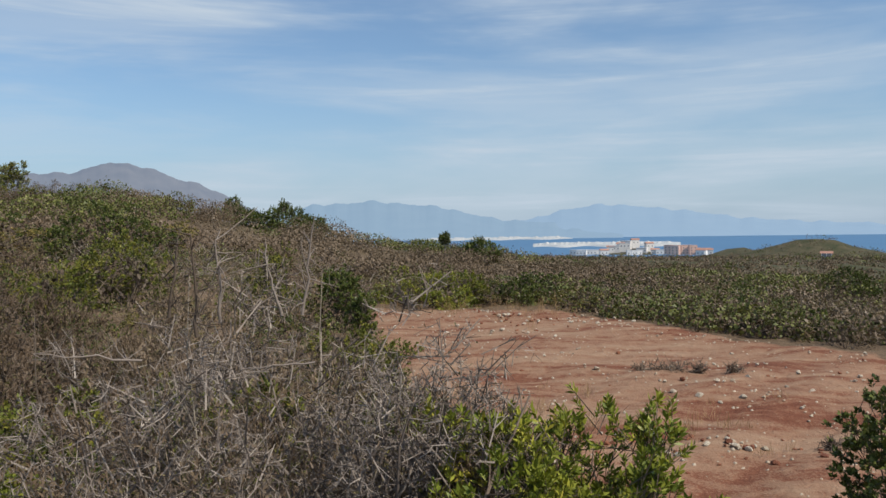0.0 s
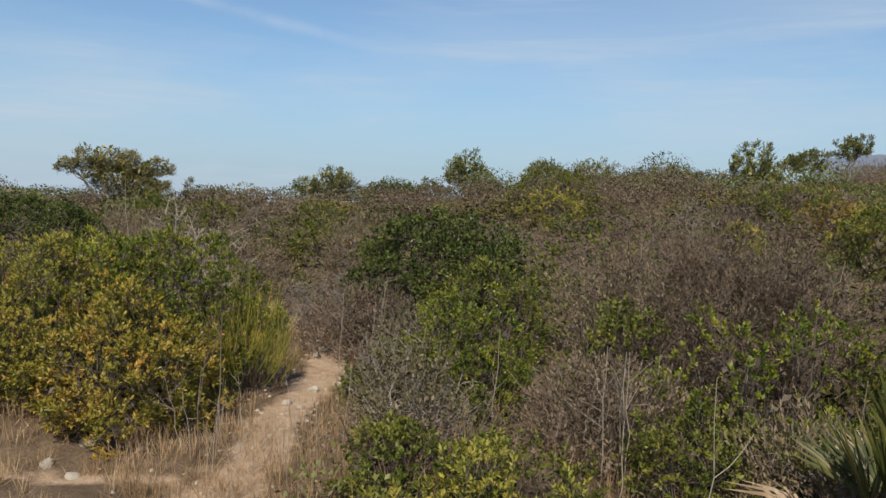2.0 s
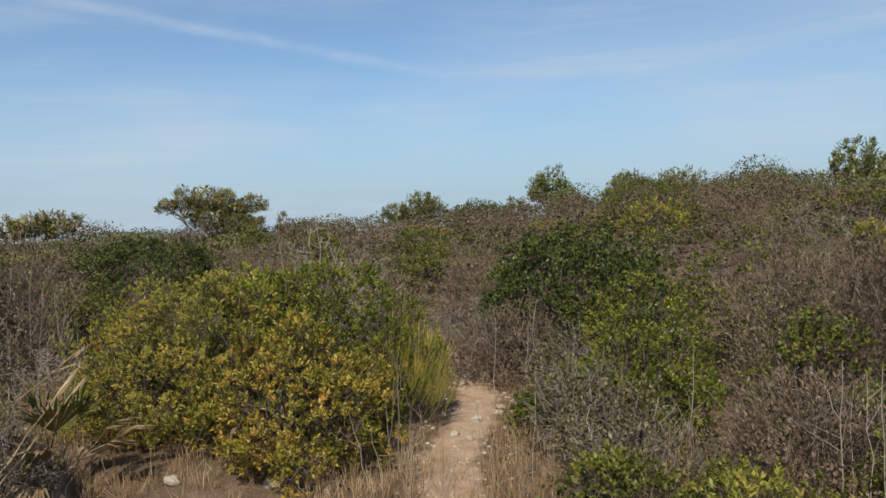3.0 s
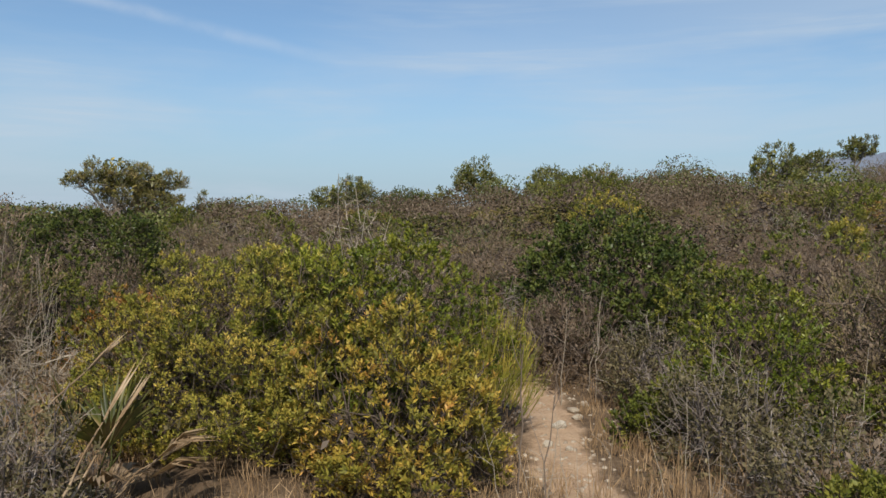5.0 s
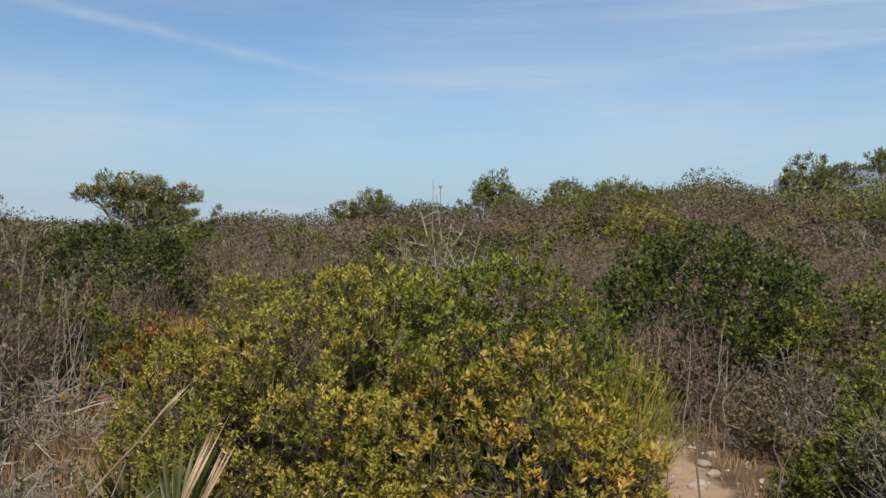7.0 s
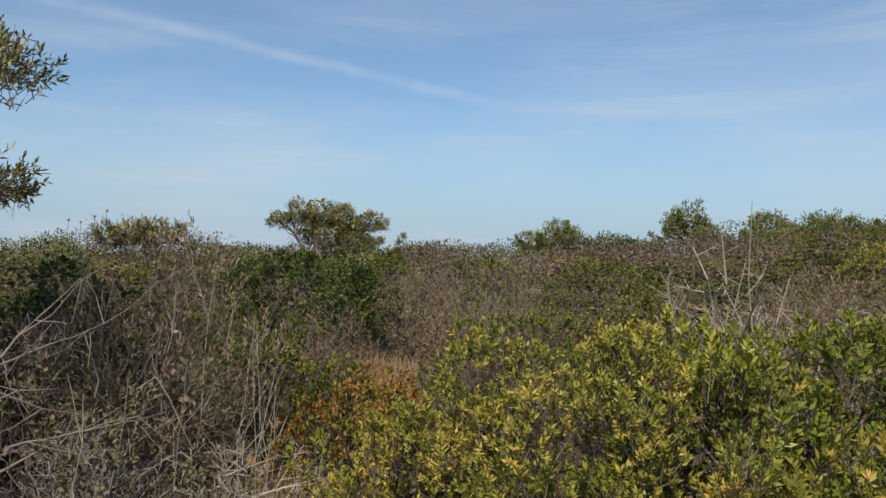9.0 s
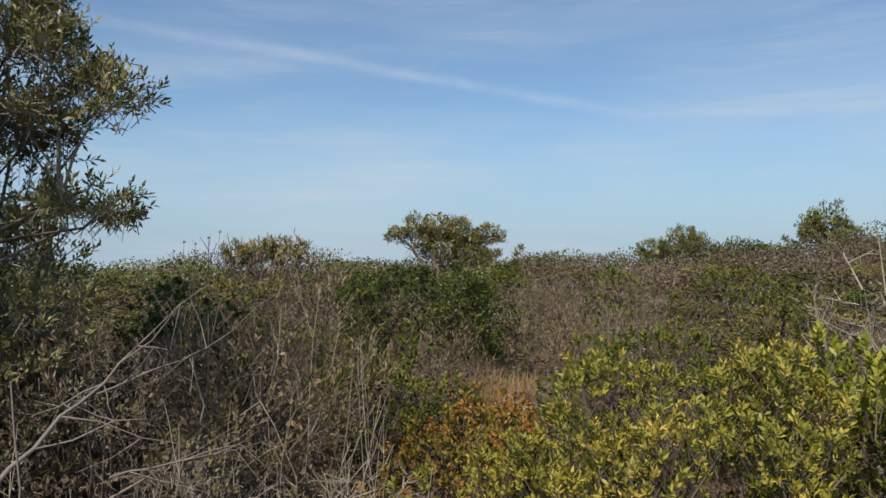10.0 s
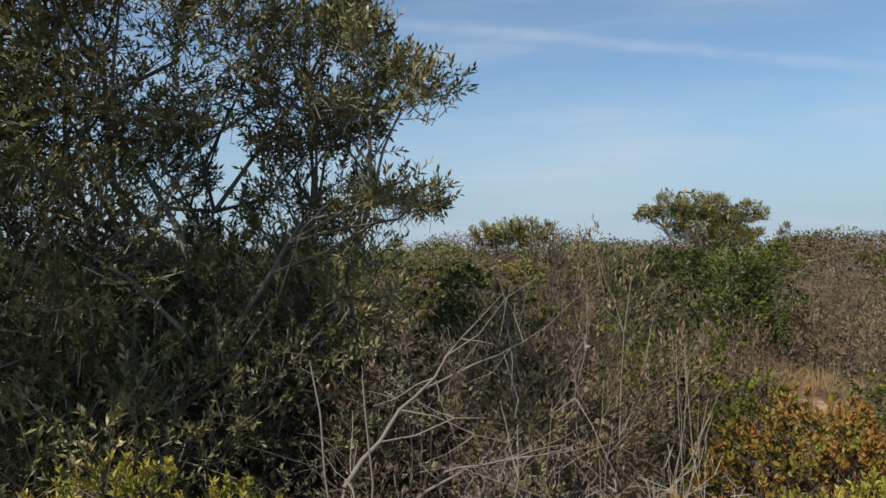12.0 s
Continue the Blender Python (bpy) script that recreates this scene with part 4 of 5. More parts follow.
# ---- dwarf palms ----
def build_palm(x, y, fans, tall, seed, dry=0.25, label="dwarf fan palm with green and dried fronds"):
    """Each frond is a stalk with a spread fan of narrow pleated blades."""
    rng = np.random.default_rng(seed)
    palm = tagged(new("dwarf_palm"), label, "palm", "dwarf palms")
    palm.matrix_basis = pose(x, y, z_at(x, y) - 0.02, 0, 0, 0)
    crown = Soup()
    bent_limb(crown, rng, wander(rng, (0, 0, -0.05), (0.02, 0.02, 0.22), 4, 0.05), [0.10, 0.11, 0.09, 0.05], 9)
    P, W = dome(rng, 140, 0.1, 0.1, 0.3, 0.2, 0.2)
    add_rods(crown, rng, P, P + unit(W + UP) * 0.12, 0.003, 0.001)
    crown.put("stump", BROWNTWIG, palm, "fibrous brown palm stump")
    for i in range(fans):
        a = i * 2.4 + rng.uniform(-0.4, 0.4)
        lean = rng.uniform(0.1, 1.15)
        dead = rng.random() < dry
        if dead:
            lean = rng.uniform(0.9, 1.6)
        D = np.array([math.cos(a) * math.sin(lean), math.sin(a) * math.sin(lean), math.cos(lean)])
        stalk = tall * rng.uniform(0.35, 0.62)
        S = np.array([0, 0, 0.15])
        T = S + D * stalk
        one = Soup()
        bent_limb(one, rng, wander(rng, S, T, 4, 0.05), [0.006, 0.005, 0.004, 0.003], 4)
        side = unit(np.cross(D, UP) + rng.normal(0, 0.1, 3))
        nrm = np.cross(side, D)
        blades = 15
        ang = np.linspace(-1.15, 1.15, blades) * (0.45 if dead else rng.uniform(0.6, 1.0))
        ln = tall * 0.52 * (1 - 0.28 * np.abs(ang)) * rng.uniform(0.85, 1.1, blades)
        B = np.cos(ang)[:, None] * D + np.sin(ang)[:, None] * side + nrm * rng.normal(0, 0.05, (blades, 1)) + nrm * (0.25 * np.abs(ang) ** 2)[:, None]
        B = unit(B)
        wide = unit(np.cross(B, nrm + rng.normal(0, 0.2, (blades, 3))))
        w = 0.011
        M = T + B * (ln * 0.55)[:, None]
        E = T + B * ln[:, None] - UP * (ln * (0.22 if dead else 0.06))[:, None]
        fold = nrm * 0.006
        V = np.stack([T + 0 * B, M + wide * w + fold, E, M, M - wide * w + fold], 1)
        frond = one.put("frond", PALMDRY if dead else PALMLEAF, palm, "dried straw-coloured frond" if dead else "")
        for k in range(blades):
            link_mesh("blade", V[k], [[0, 1, 2, 3], [0, 3, 2, 4]], PALMDRY if dead else PALMLEAF, frond)
    return palm


build_palm(-3.0, 2.45, 28, 0.88, 1, 0.45)
build_palm(-3.5, 1.0, 7, 0.52, 2, 0.25)
build_palm(-7.0, -1.42, 15, 0.64, 3, 0.6, "dwarf palm with long bleached dead fronds")
build_palm(-7.7, -2.3, 9, 0.6, 4, 0.3)
build_palm(-2.5, 2.3, 10, 0.65, 5, 0.4)
build_palm(-7.75, -1.98, 7, 0.42, 6, 0.4)


# ---- trees ----
def build_tree(name, x, y, foot, lobes, trunks, n_leaf, L, seed, label, mat=OLIVE, fine=False, group="trees on the ridge", fill=0):
    """Trunks that fork to every lobe of the crown; the crown is made of leafy shoots with gaps between the lobes."""
    rng = np.random.default_rng(seed)
    tree = tagged(new(name), label, "tree", group)
    tree.matrix_basis = pose(x, y, foot, 0, 0, 0)
    wood, leafs = Soup(), Soup()
    for k, (tx, ty, r) in enumerate(trunks):
        mine = [l for j, l in enumerate(lobes) if j % len(trunks) == k]
        for (cx, cy, cz, rx, rz) in mine:
            root = np.array([tx, ty, -0.1])
            fork = root + (np.array([cx, cy, cz]) - root) * np.array([0.25, 0.25, 0.45]) + rng.normal(0, r, 3)
            bent_limb(wood, rng, wander(rng, root, fork, 5, 0.05), r * np.array([1.25, 1.0, 0.9, 0.8, 0.7]), 8)
            head = np.array([cx, cy, cz + rz * 0.1])
            line = wander(rng, fork, head, 5, 0.08)
            bent_limb(wood, rng, line, r * np.array([0.7, 0.55, 0.42, 0.3, 0.18]), 6)
            for j in range(7):
                s = line[rng.integers(1, 5)]
                e = np.array([cx, cy, cz]) + unit(rng.normal(0, 1, 3) + UP * 0.2) * np.array([rx, rx, rz]) * rng.uniform(0.6, 0.95)
                bl = wander(rng, s, e, 5, 0.08)
                bent_limb(wood, rng, bl, r * np.array([0.32, 0.24, 0.17, 0.1, 0.05]), 5)
    weight = np.array([l[3] ** 2 * l[4] for l in lobes]) ** (2 / 3)
    per = 9
    for (cx, cy, cz, rx, rz), wgt in zip(lobes, weight / weight.sum()):
        n = int(n_leaf * wgt / per * 1.0)
        P, W = clumps(rng, n, 18, max(0.13, rx * (0.34 if fill == 0 else 0.28)), rx, rx, 2 * rz, 0.2, 0.6 if fill == 0 else 0.35, -0.95)
        if fill:
            heart(rng, leafs, fill, rx * 1.1, rx * 1.1, 2 * rz, rx * 0.22, (cx, cy, cz - rz * 0.7))
        P = P * np.array([1, 1, 1]) + np.array([cx, cy, cz - rz * 0.85])
        W = unit(W + UP * 0.25)
        shoots(rng, leafs, wood, P, W, L * 3.0, per, L, L * (0.34 if L < 0.06 else 0.45), 0.45, fine=fine, thick=0.002 if L < 0.065 else 0.004, open_way=0.7)
    wood.put("trunk", BARK, tree, "grey forked trunk and branches")
    leafs.put("crown", mat, tree)
    return tree


build_tree("olive_tree", -9.9, -3.55, z_at(-9.9, -3.55),
           [(0.3, 0.48, 2.3, 0.52, 0.45), (0.5, 0.82, 2.2, 0.34, 0.28), (0.75, -0.3, 2.55, 0.78, 0.7), (0.85, -1.1, 2.3, 0.75, 0.9), (0.1, -0.5, 1.95, 0.4, 0.35), (0.6, 0.84, 1.72, 0.4, 0.11),
            (0.35, 0.1, 1.05, 0.72, 0.5), (0.7, -0.75, 1.0, 0.75, 0.55), (0.2, 0.55, 2.6, 0.3, 0.25), (0.9, -1.0, 3.1, 0.6, 0.5),
            (1.0, -0.5, 1.5, 0.7, 0.5), (0.5, -1.5, 1.75, 0.8, 0.7), (0.2, -0.1, 1.35, 0.55, 0.3), (0.9, -1.6, 2.8, 0.7, 0.6), (1.2, -1.5, 2.1, 0.6, 0.5), (0.95, -0.65, 2.65, 0.45, 0.4), (0.45, 0.55, 1.3, 0.5, 0.4), (0.9, -0.2, 0.75, 0.7, 0.45), (0.3, 0.35, 1.8, 0.35, 0.2), (1.0, -1.3, 0.8, 0.8, 0.5)],
           [(0.0, 0.0, 0.03), (-0.1, 0.4, 0.028), (0.6, -0.8, 0.032)], 125000, 0.040, 21, "wild olive tree with grey-green narrow leaves and pale limbs", OLIVE, False, "wild olives")
# unseen tree, added only so its crown throws shade on the thicket
build_tree("olive_tree", -8.15, -4.75, z_at(-8.15, -4.75),
           [(0.0, 0.1, 2.3, 0.75, 0.6), (-0.3, -0.7, 2.6, 0.8, 0.6), (0.5, -0.5, 2.2, 0.7, 0.6), (-0.2, -0.2, 1.5, 0.7, 0.5), (-0.75, -0.2, 2.75, 0.6, 0.45), (0.4, -0.1, 2.9, 0.6, 0.4), (0.15, 0.85, 2.75, 0.6, 0.42), (-0.35, 1.0, 2.95, 0.55, 0.4), (0.45, 0.5, 2.9, 0.5, 0.4), (0.55, 1.4, 3.25, 0.55, 0.35), (0.1, 1.5, 3.3, 0.55, 0.35)],
           [(0.0, 0.0, 0.035), (0.2, -0.3, 0.03)], 15000, 0.05, 22, "unseen wild olive tree added to shade the thicket", OLIVE, False, "wild olives")

RIDGE_WEST = [
    ("olive_tree", -28.5, 2.2, [(-0.1, -1.3, 1.98, 0.36, 0.28), (0.1, -0.78, 2.2, 0.5, 0.36), (0.0, -0.1, 2.25, 0.72, 0.42), (0.2, 0.45, 2.0, 0.6, 0.4), (0, 1.3, 2.02, 0.52, 0.32), (0, -0.6, 1.75, 0.42, 0.25), (-0.1, 0.85, 1.75, 0.5, 0.28), (0, 0.0, 1.6, 0.75, 0.4), (0.1, 0.75, 1.3, 0.75, 0.35), (0.1, 1.45, 1.35, 0.3, 0.12)], 0.09, 2.45, "broad wild olive tree standing on the ridge", OLIVE_DULL),
    ("olive_tree", -32.9, 18.0, [(0, 0, 1.75, 1.0, 0.75), (0.2, 0.7, 1.4, 0.6, 0.5), (0, -0.5, 1.4, 0.6, 0.5)], 0.09, 1.55, "small round-crowned olive tree on the ridge", PINE),
    ("pine_tree", -35.8, 24.5, [(0, 0, 1.75, 1.15, 0.85), (0.3, 1.1, 1.35, 0.8, 0.55), (0.4, -0.9, 1.2, 0.8, 0.55), (0.5, 0.3, 0.9, 1.2, 0.6)], 0.11, 1.45, "low rounded pine on the ridge", PINE),
    ("pine_tree", -34.9, 27.3, [(0, 0, 1.8, 1.2, 0.9), (0, 1.1, 1.2, 0.85, 0.55), (0.4, -0.7, 1.0, 1.0, 0.6), (0.5, 0.6, 0.8, 1.1, 0.55)], 0.11, 1.45, "low rounded pine on the ridge", PINE),
]
RIDGE_MIDDLE = [
    ("pine_tree", -22.2, 24.5, [(0, 0, 1.45, 1.0, 0.85), (0.2, 0.4, 1.1, 0.8, 0.6)], 0.09, 1.85, "round dense pine on the ridge", PINE),
    ("pine_tree", -27.0, 34.6, [(0, 0, 1.3, 0.95, 0.6), (-0.6, -0.6, 1.2, 0.7, 0.45)], 0.1, 3.2, "low spreading pine on the ridge", PINE),
    ("olive_tree", -25.8, 35.8, [(0, 0, 1.9, 0.65, 0.6), (0.5, 0.3, 2.1, 0.5, 0.45)], 0.1, 3.2, "small olive tree leaning on the ridge", PINE),
    ("pine_tree", -22.1, 38.5, [(0, 0, 1.5, 1.1, 0.6), (0.6, 0.4, 1.9, 0.45, 0.45), (-0.8, -0.3, 1.2, 0.6, 0.4)], 0.1, 3.35, "wind-shaped pine on the ridge", PINE),
]
RIDGE_NORTH = [
    ("pine_tree", -27.2, 9.1, [(0, 0, 1.35, 0.75, 0.42), (0, -0.85, 1.15, 0.5, 0.3), (0, 0.5, 1.4, 0.4, 0.35)], 0.08, 1.0, "clipped low pine on the ridge", PINE),
    ("olive_tree", -31.5, -3.3, [(0, 0, 1.3, 0.8, 0.45), (0, 0.9, 1.2, 0.7, 0.4), (0, -0.6, 1.2, 0.5, 0.4)], 0.09, 0.7, "low olive tree on the ridge", OLIVE_DULL),
    ("pine_tree", -12.7, 46.0, [(0, 0, 1.2, 0.8, 0.55), (0.5, 0, 0.9, 0.7, 0.4)], 0.12, 3.0, "dark low pine on the ridge", DARK),
    ("pine_tree", -9.3, 44.0, [(-1.6, 0, 1.0, 1.1, 0.6), (0, 0, 1.2, 1.2, 0.7), (1.5, 0, 0.7, 1.2, 0.5)], 0.13, 2.0, "dark spreading pine thicket on the ridge", DARK),
]
RIDGE_FAR = [
    ("pine_tree", 1.75, 40.0, [(0, 0, 0.9, 1.1, 0.6), (-0.8, 0, 0.7, 0.8, 0.4)], 0.12, 0.3, "dark low pine above the plot", DARK),
    ("pine_tree", -0.1, 40.0, [(0, 0, 1.35, 0.25, 0.25)], 0.1, 0.3, "small lone pine sapling", DARK),
    ("pine_tree", -28.8, 4.9, [(0, -0.3, 1.15, 0.2, 0.45), (0, 0.3, 0.7, 0.5, 0.32)], 0.08, 0.9, "young pine on the ridge", PINE),
]
RIDGE = RIDGE_WEST + RIDGE_MIDDLE + RIDGE_NORTH + RIDGE_FAR
for i, (name, x, y, lobes, L, foot, label, mat) in enumerate(RIDGE):
    lobes = [(a * 1.05, b * 1.05, c * 0.88 - 0.02, r * 1.1, q * 1.15) for a, b, c, r, q in lobes]
    build_tree(name, x, y, z_at(x, y) - 0.1, lobes, [(0, 0, 0.07)], 38000 if i == 0 else int(2600 + 3600 * sum(l[3] for l in lobes)), L * (0.55 if i == 0 else 0.7), 300 + i, label, mat, fill=110)


# ---- scrub over the slope ----
def unit_bush(kind, seed, fine_cut):
    """A bush one metre in radius, for the middle distance; it is set out many times in different sizes."""
    rng = np.random.default_rng(seed)
    bush = tagged(new("bush"), {"b": "dry brown heath bush on the slope", "g": "green evergreen bush on the slope", "d": "dark green oak bush on the slope", "s": "grey leafless bush on the slope"}[kind], "bush", "scrub on the slope")
    wood, leafs = Soup(), Soup()
    frame_limbs(rng, wood, 0.8, 0.8, 0.95, 2, 0.02)
    if kind in "gd":
        P, W = clumps(rng, 370 if fine_cut else 260, 15, 0.22, 1, 1, 1.25, 0.2, 0.24, -0.7)
        shoots(rng, leafs, None, P, W, 0.08 if fine_cut else 0.10, 6, 0.042 if fine_cut else 0.060, 0.024 if fine_cut else 0.036, 0.4, loose=0.5)
        # dark sheets in the middle act as shade behind the leaves
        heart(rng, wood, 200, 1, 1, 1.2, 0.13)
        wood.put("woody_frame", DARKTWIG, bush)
        leafs.put("foliage", MIDGREEN if kind == "g" else DARK, bush)
    else:
        P, W = dome(rng, 55, 0.92, 0.92, 1.12, 0.24, 0.5)
        spray(rng, wood, P, W, 0.3, 0.7, 3, 1 if kind == "b" else 3, 0.004, flat=True)
        wood.put("brushwood", BROWNTWIG if kind == "b" else GREYTWIG, bush)
        P, W = clumps(rng, (370 if fine_cut else 260) if kind == "b" else 120, 14, 0.22, 1, 1, 1.2, 0.22, 0.26, -0.7)
        shoots(rng, leafs, None, P, W, 0.10 if fine_cut else 0.12, 5, 0.056 if fine_cut else 0.075, 0.012 if fine_cut else 0.018, 0.6, open_way=0.45, loose=0.5)
        if kind == "b":
            # core is only dark sheets standing for inner shade, no limbs
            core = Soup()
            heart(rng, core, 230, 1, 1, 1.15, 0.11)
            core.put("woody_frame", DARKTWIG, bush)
        leafs.put("foliage", BROWNLEAF if kind == "b" else GREYGREEN, bush)
    return bush


def scatter_slope():
    rng = random.Random(77)
    taken = [(x, y, r * 0.8) for _, x, y, r, *_ in NEAR] + [(-9.6, -3.5, 1.3), (-3.0, 2.4, 0.4), (-7.0, -1.3, 0.4), (-13.1, -0.8, 1.1)]
    spots = []
    tries = 0
    while len(spots) < 262 and tries < 12000:
        tries += 1
        az = rng.uniform(-31, 128)
        d = 4.6 + 20.4 * rng.random() ** 0.8
        x, y = polar(az, d)
        r = rng.uniform(0.5, 1.05) * (0.8 + d * 0.024)
        h = min(r * rng.uniform(0.8, 1.2), 1.15 if d < 17 else 0.95)
        if az < 4:
            r, h = r * 0.72, min(h * 0.75, 0.85)
        elif az < 37:
            h = min(h, 1.12)
        if float(cleared(x, y)) > 0.05 or float(cleared(x + r, y)) > 0.3 or float(cleared(x, y - r)) > 0.3:
            continue
        if min(float(line_distance(x, y, TRACK)), float(line_distance(x, y, TRACK_ON))) < r * 0.75 + 0.26 or math.hypot(x + 5.9, y + 1.9) < 2.6 + r or math.hypot(x + 13.4, y + 0.1) < 0.5 + r * 0.6:
            continue
        if any(math.hypot(x - a, y - b) < (r + c) * 0.57 for a, b, c in taken):
            continue
        taken.append((x, y, r))
        spots.append((x, y, r, h, d))
    kinds = {(k, f): [unit_bush(k, 500 + 10 * i + j + 5 * f, f) for j in range(3)] for i, k in enumerate("bgds") for f in (0, 1)}
    used = set()
    for x, y, r, h, d in spots:
        patch = math.sin(x * 0.45 + 1) * math.sin(y * 0.4 + 0.5) + rng.uniform(-0.9, 0.9) - (0.3 if float(bearing(x, y)) < 32 else 0.0)
        k = "g" if patch > 0.2 else "d" if patch > 0.02 else "s" if patch < -0.85 else "b"
        t = rng.choice(kinds[(k, 1 if d < 13 else 0)])
        m = Matrix.LocRotScale((x, y, z_at(x, y) - 0.04), Euler((0, 0, rng.uniform(0, 6.28))), (r, r * rng.uniform(0.85, 1.15), h / 1.15))
        if t in used:
            copy_thing(t, m)
        else:
            t.matrix_basis = m
            used.add(t)
    for ts in kinds.values():
        for t in ts:
            if t not in used:
                for o in (*t.children_recursive, t):
                    bpy.data.objects.remove(o)


scatter_slope()


def far_scrub():
    """Scrub from the middle distance out to the valley: countless low bushes, in two sheets of stuff."""
    rng = np.random.default_rng(909)
    brown, green = Soup(), Soup()
    zones = [(13, 27, -33, 4, 360, 170, 0.075), (24, 36, 30, 125, 400, 440, 0.078), (24, 62, -34, 30, 520, 290, 0.10), (36, 62, 30, 125, 120, 300, 0.115), (60, 190, -36, 22, 1700, 44, 0.28), (190, 560, -36, 6, 1600, 18, 0.65)]
    for d0, d1, a0, a1, count, cards, L in zones:
        for i in range(count):
            d = math.sqrt(rng.uniform(d0 * d0, d1 * d1)) if d0 > 40 else rng.uniform(d0, d1)
            az = rng.uniform(a0, a1)
            x, y = polar(az, d)
            r = rng.uniform(0.6, 1.25) * (1 + max(0, d - 60) * 0.0055)
            if d < 27 and d1 == 27:
                r *= 0.62
                if float(cleared(x, y)) > 0.02:
                    continue
            h = (min(r * rng.uniform(0.7, 1.1), (1.15 if az < 60 else 0.85) if az > 30 else 1.3) if az > 4 else min(0.9, r * 0.8)) if d < 60 else r * rng.uniform(0.4, 0.65)
            if d < 60 and az > 4:
                h *= (0.85 if az > 70 else 0.8) + 0.4 * math.sin(az * 0.55 + 0.8) * math.sin(az * 1.37) + 0.3 * rng.random()
            patch = math.sin(x * 0.17 + 2) * math.sin(y * 0.15) + rng.uniform(-0.8, 0.8)
            is_green = patch > (0.1 if d < 60 and az > 32 else 0.45 if d < 60 else 0.6)
            P, W = dome(rng, cards, r, r, h, 0.18, 0.14, -0.3) if d < 62 else clumps(rng, cards, 6, 0.34 * r, r, r, h, 0.16, 0.22, -0.5)
            cards_now = len(P)
            shade = rng.random() * 0.9 + 0.05
            if d < 62:
                heart(rng, green if is_green else brown, 60, r, r, h, (0.12 if is_green else 0.10) * r, (x, y, z_at(x, y) - 0.05), shade)
            P += np.array([x, y, z_at(x, y) - 0.05])
            tone = np.full(cards_now, shade)
            s = rng.uniform(0.6, 1.3, cards_now)
            D = W * 0.25 + rng.normal(0, 0.6, W.shape) + UP * 0.15
            add_leaves(green if is_green else brown, rng, P, D, L * s, L * s * (0.75 if is_green else 0.5), False, 0.25, tone, W, 0.4)
    tagged(brown.put("brown_scrub", SCRUB_BROWN), "brown dry scrub covering the hillside and valley", "scrub", kind="stuff")
    tagged(green.put("green_scrub", SCRUB_GREEN), "green evergreen scrub covering the hillside and valley", "scrub", kind="stuff")


far_scrub()


def undergrowth():
    """Knee-high growth that closes the gaps between the bushes of the slope: countless small plants, in three sheets of stuff."""
    rng = np.random.default_rng(515)
    sheets = [Soup(), Soup(), Soup()]
    done = 0
    while done < 1450:
        az, d = rng.uniform(-2, 126), 3.2 + 23 * rng.random() ** 0.8
        x, y = polar(az, d)
        r = rng.uniform(0.22, 0.45) * (0.8 + d * 0.02)
        if float(cleared(x, y)) > 0.02 or min(float(line_distance(x, y, TRACK)), float(line_distance(x, y, TRACK_ON))) < r * 0.8 + 0.22 or math.hypot(x + 5.9, y + 1.9) < 1.9 or math.hypot(x + 13.5, y) < 0.55:
            continue
        done += 1
        h = r * rng.uniform(0.9, 1.5)
        pick = (math.sin(x * 0.6 + 3) * math.sin(y * 0.5 + 1) + rng.uniform(-1.0, 1.0))
        kind = 0 if pick > 0.35 else 1 if pick > -0.5 else 2
        L = 0.026 + 0.0022 * d
        P, W = clumps(rng, 84, 12, r * 0.4, r, r, h, 0.2, 0.35)
        P += np.array([x, y, z_at(x, y) - 0.03])
        s = rng.uniform(0.7, 1.3, len(P))
        tone = np.full(len(P), rng.random())
        add_leaves(sheets[kind], rng, P, W + rng.normal(0, 0.6, W.shape) + UP * 0.3, L * s, L * s * (0.55 if kind == 0 else 0.45), tone=tone, face=W, loose=0.5)
    for soup, mat, label in zip(sheets, (SCRUB_GREEN, SCRUB_BROWN, GREYGREEN), ("low green undergrowth between the bushes", "low brown heath between the bushes", "low grey-green dry herbs between the bushes")):
        tagged(soup.put("undergrowth", mat), label, "undergrowth", kind="stuff")


undergrowth()


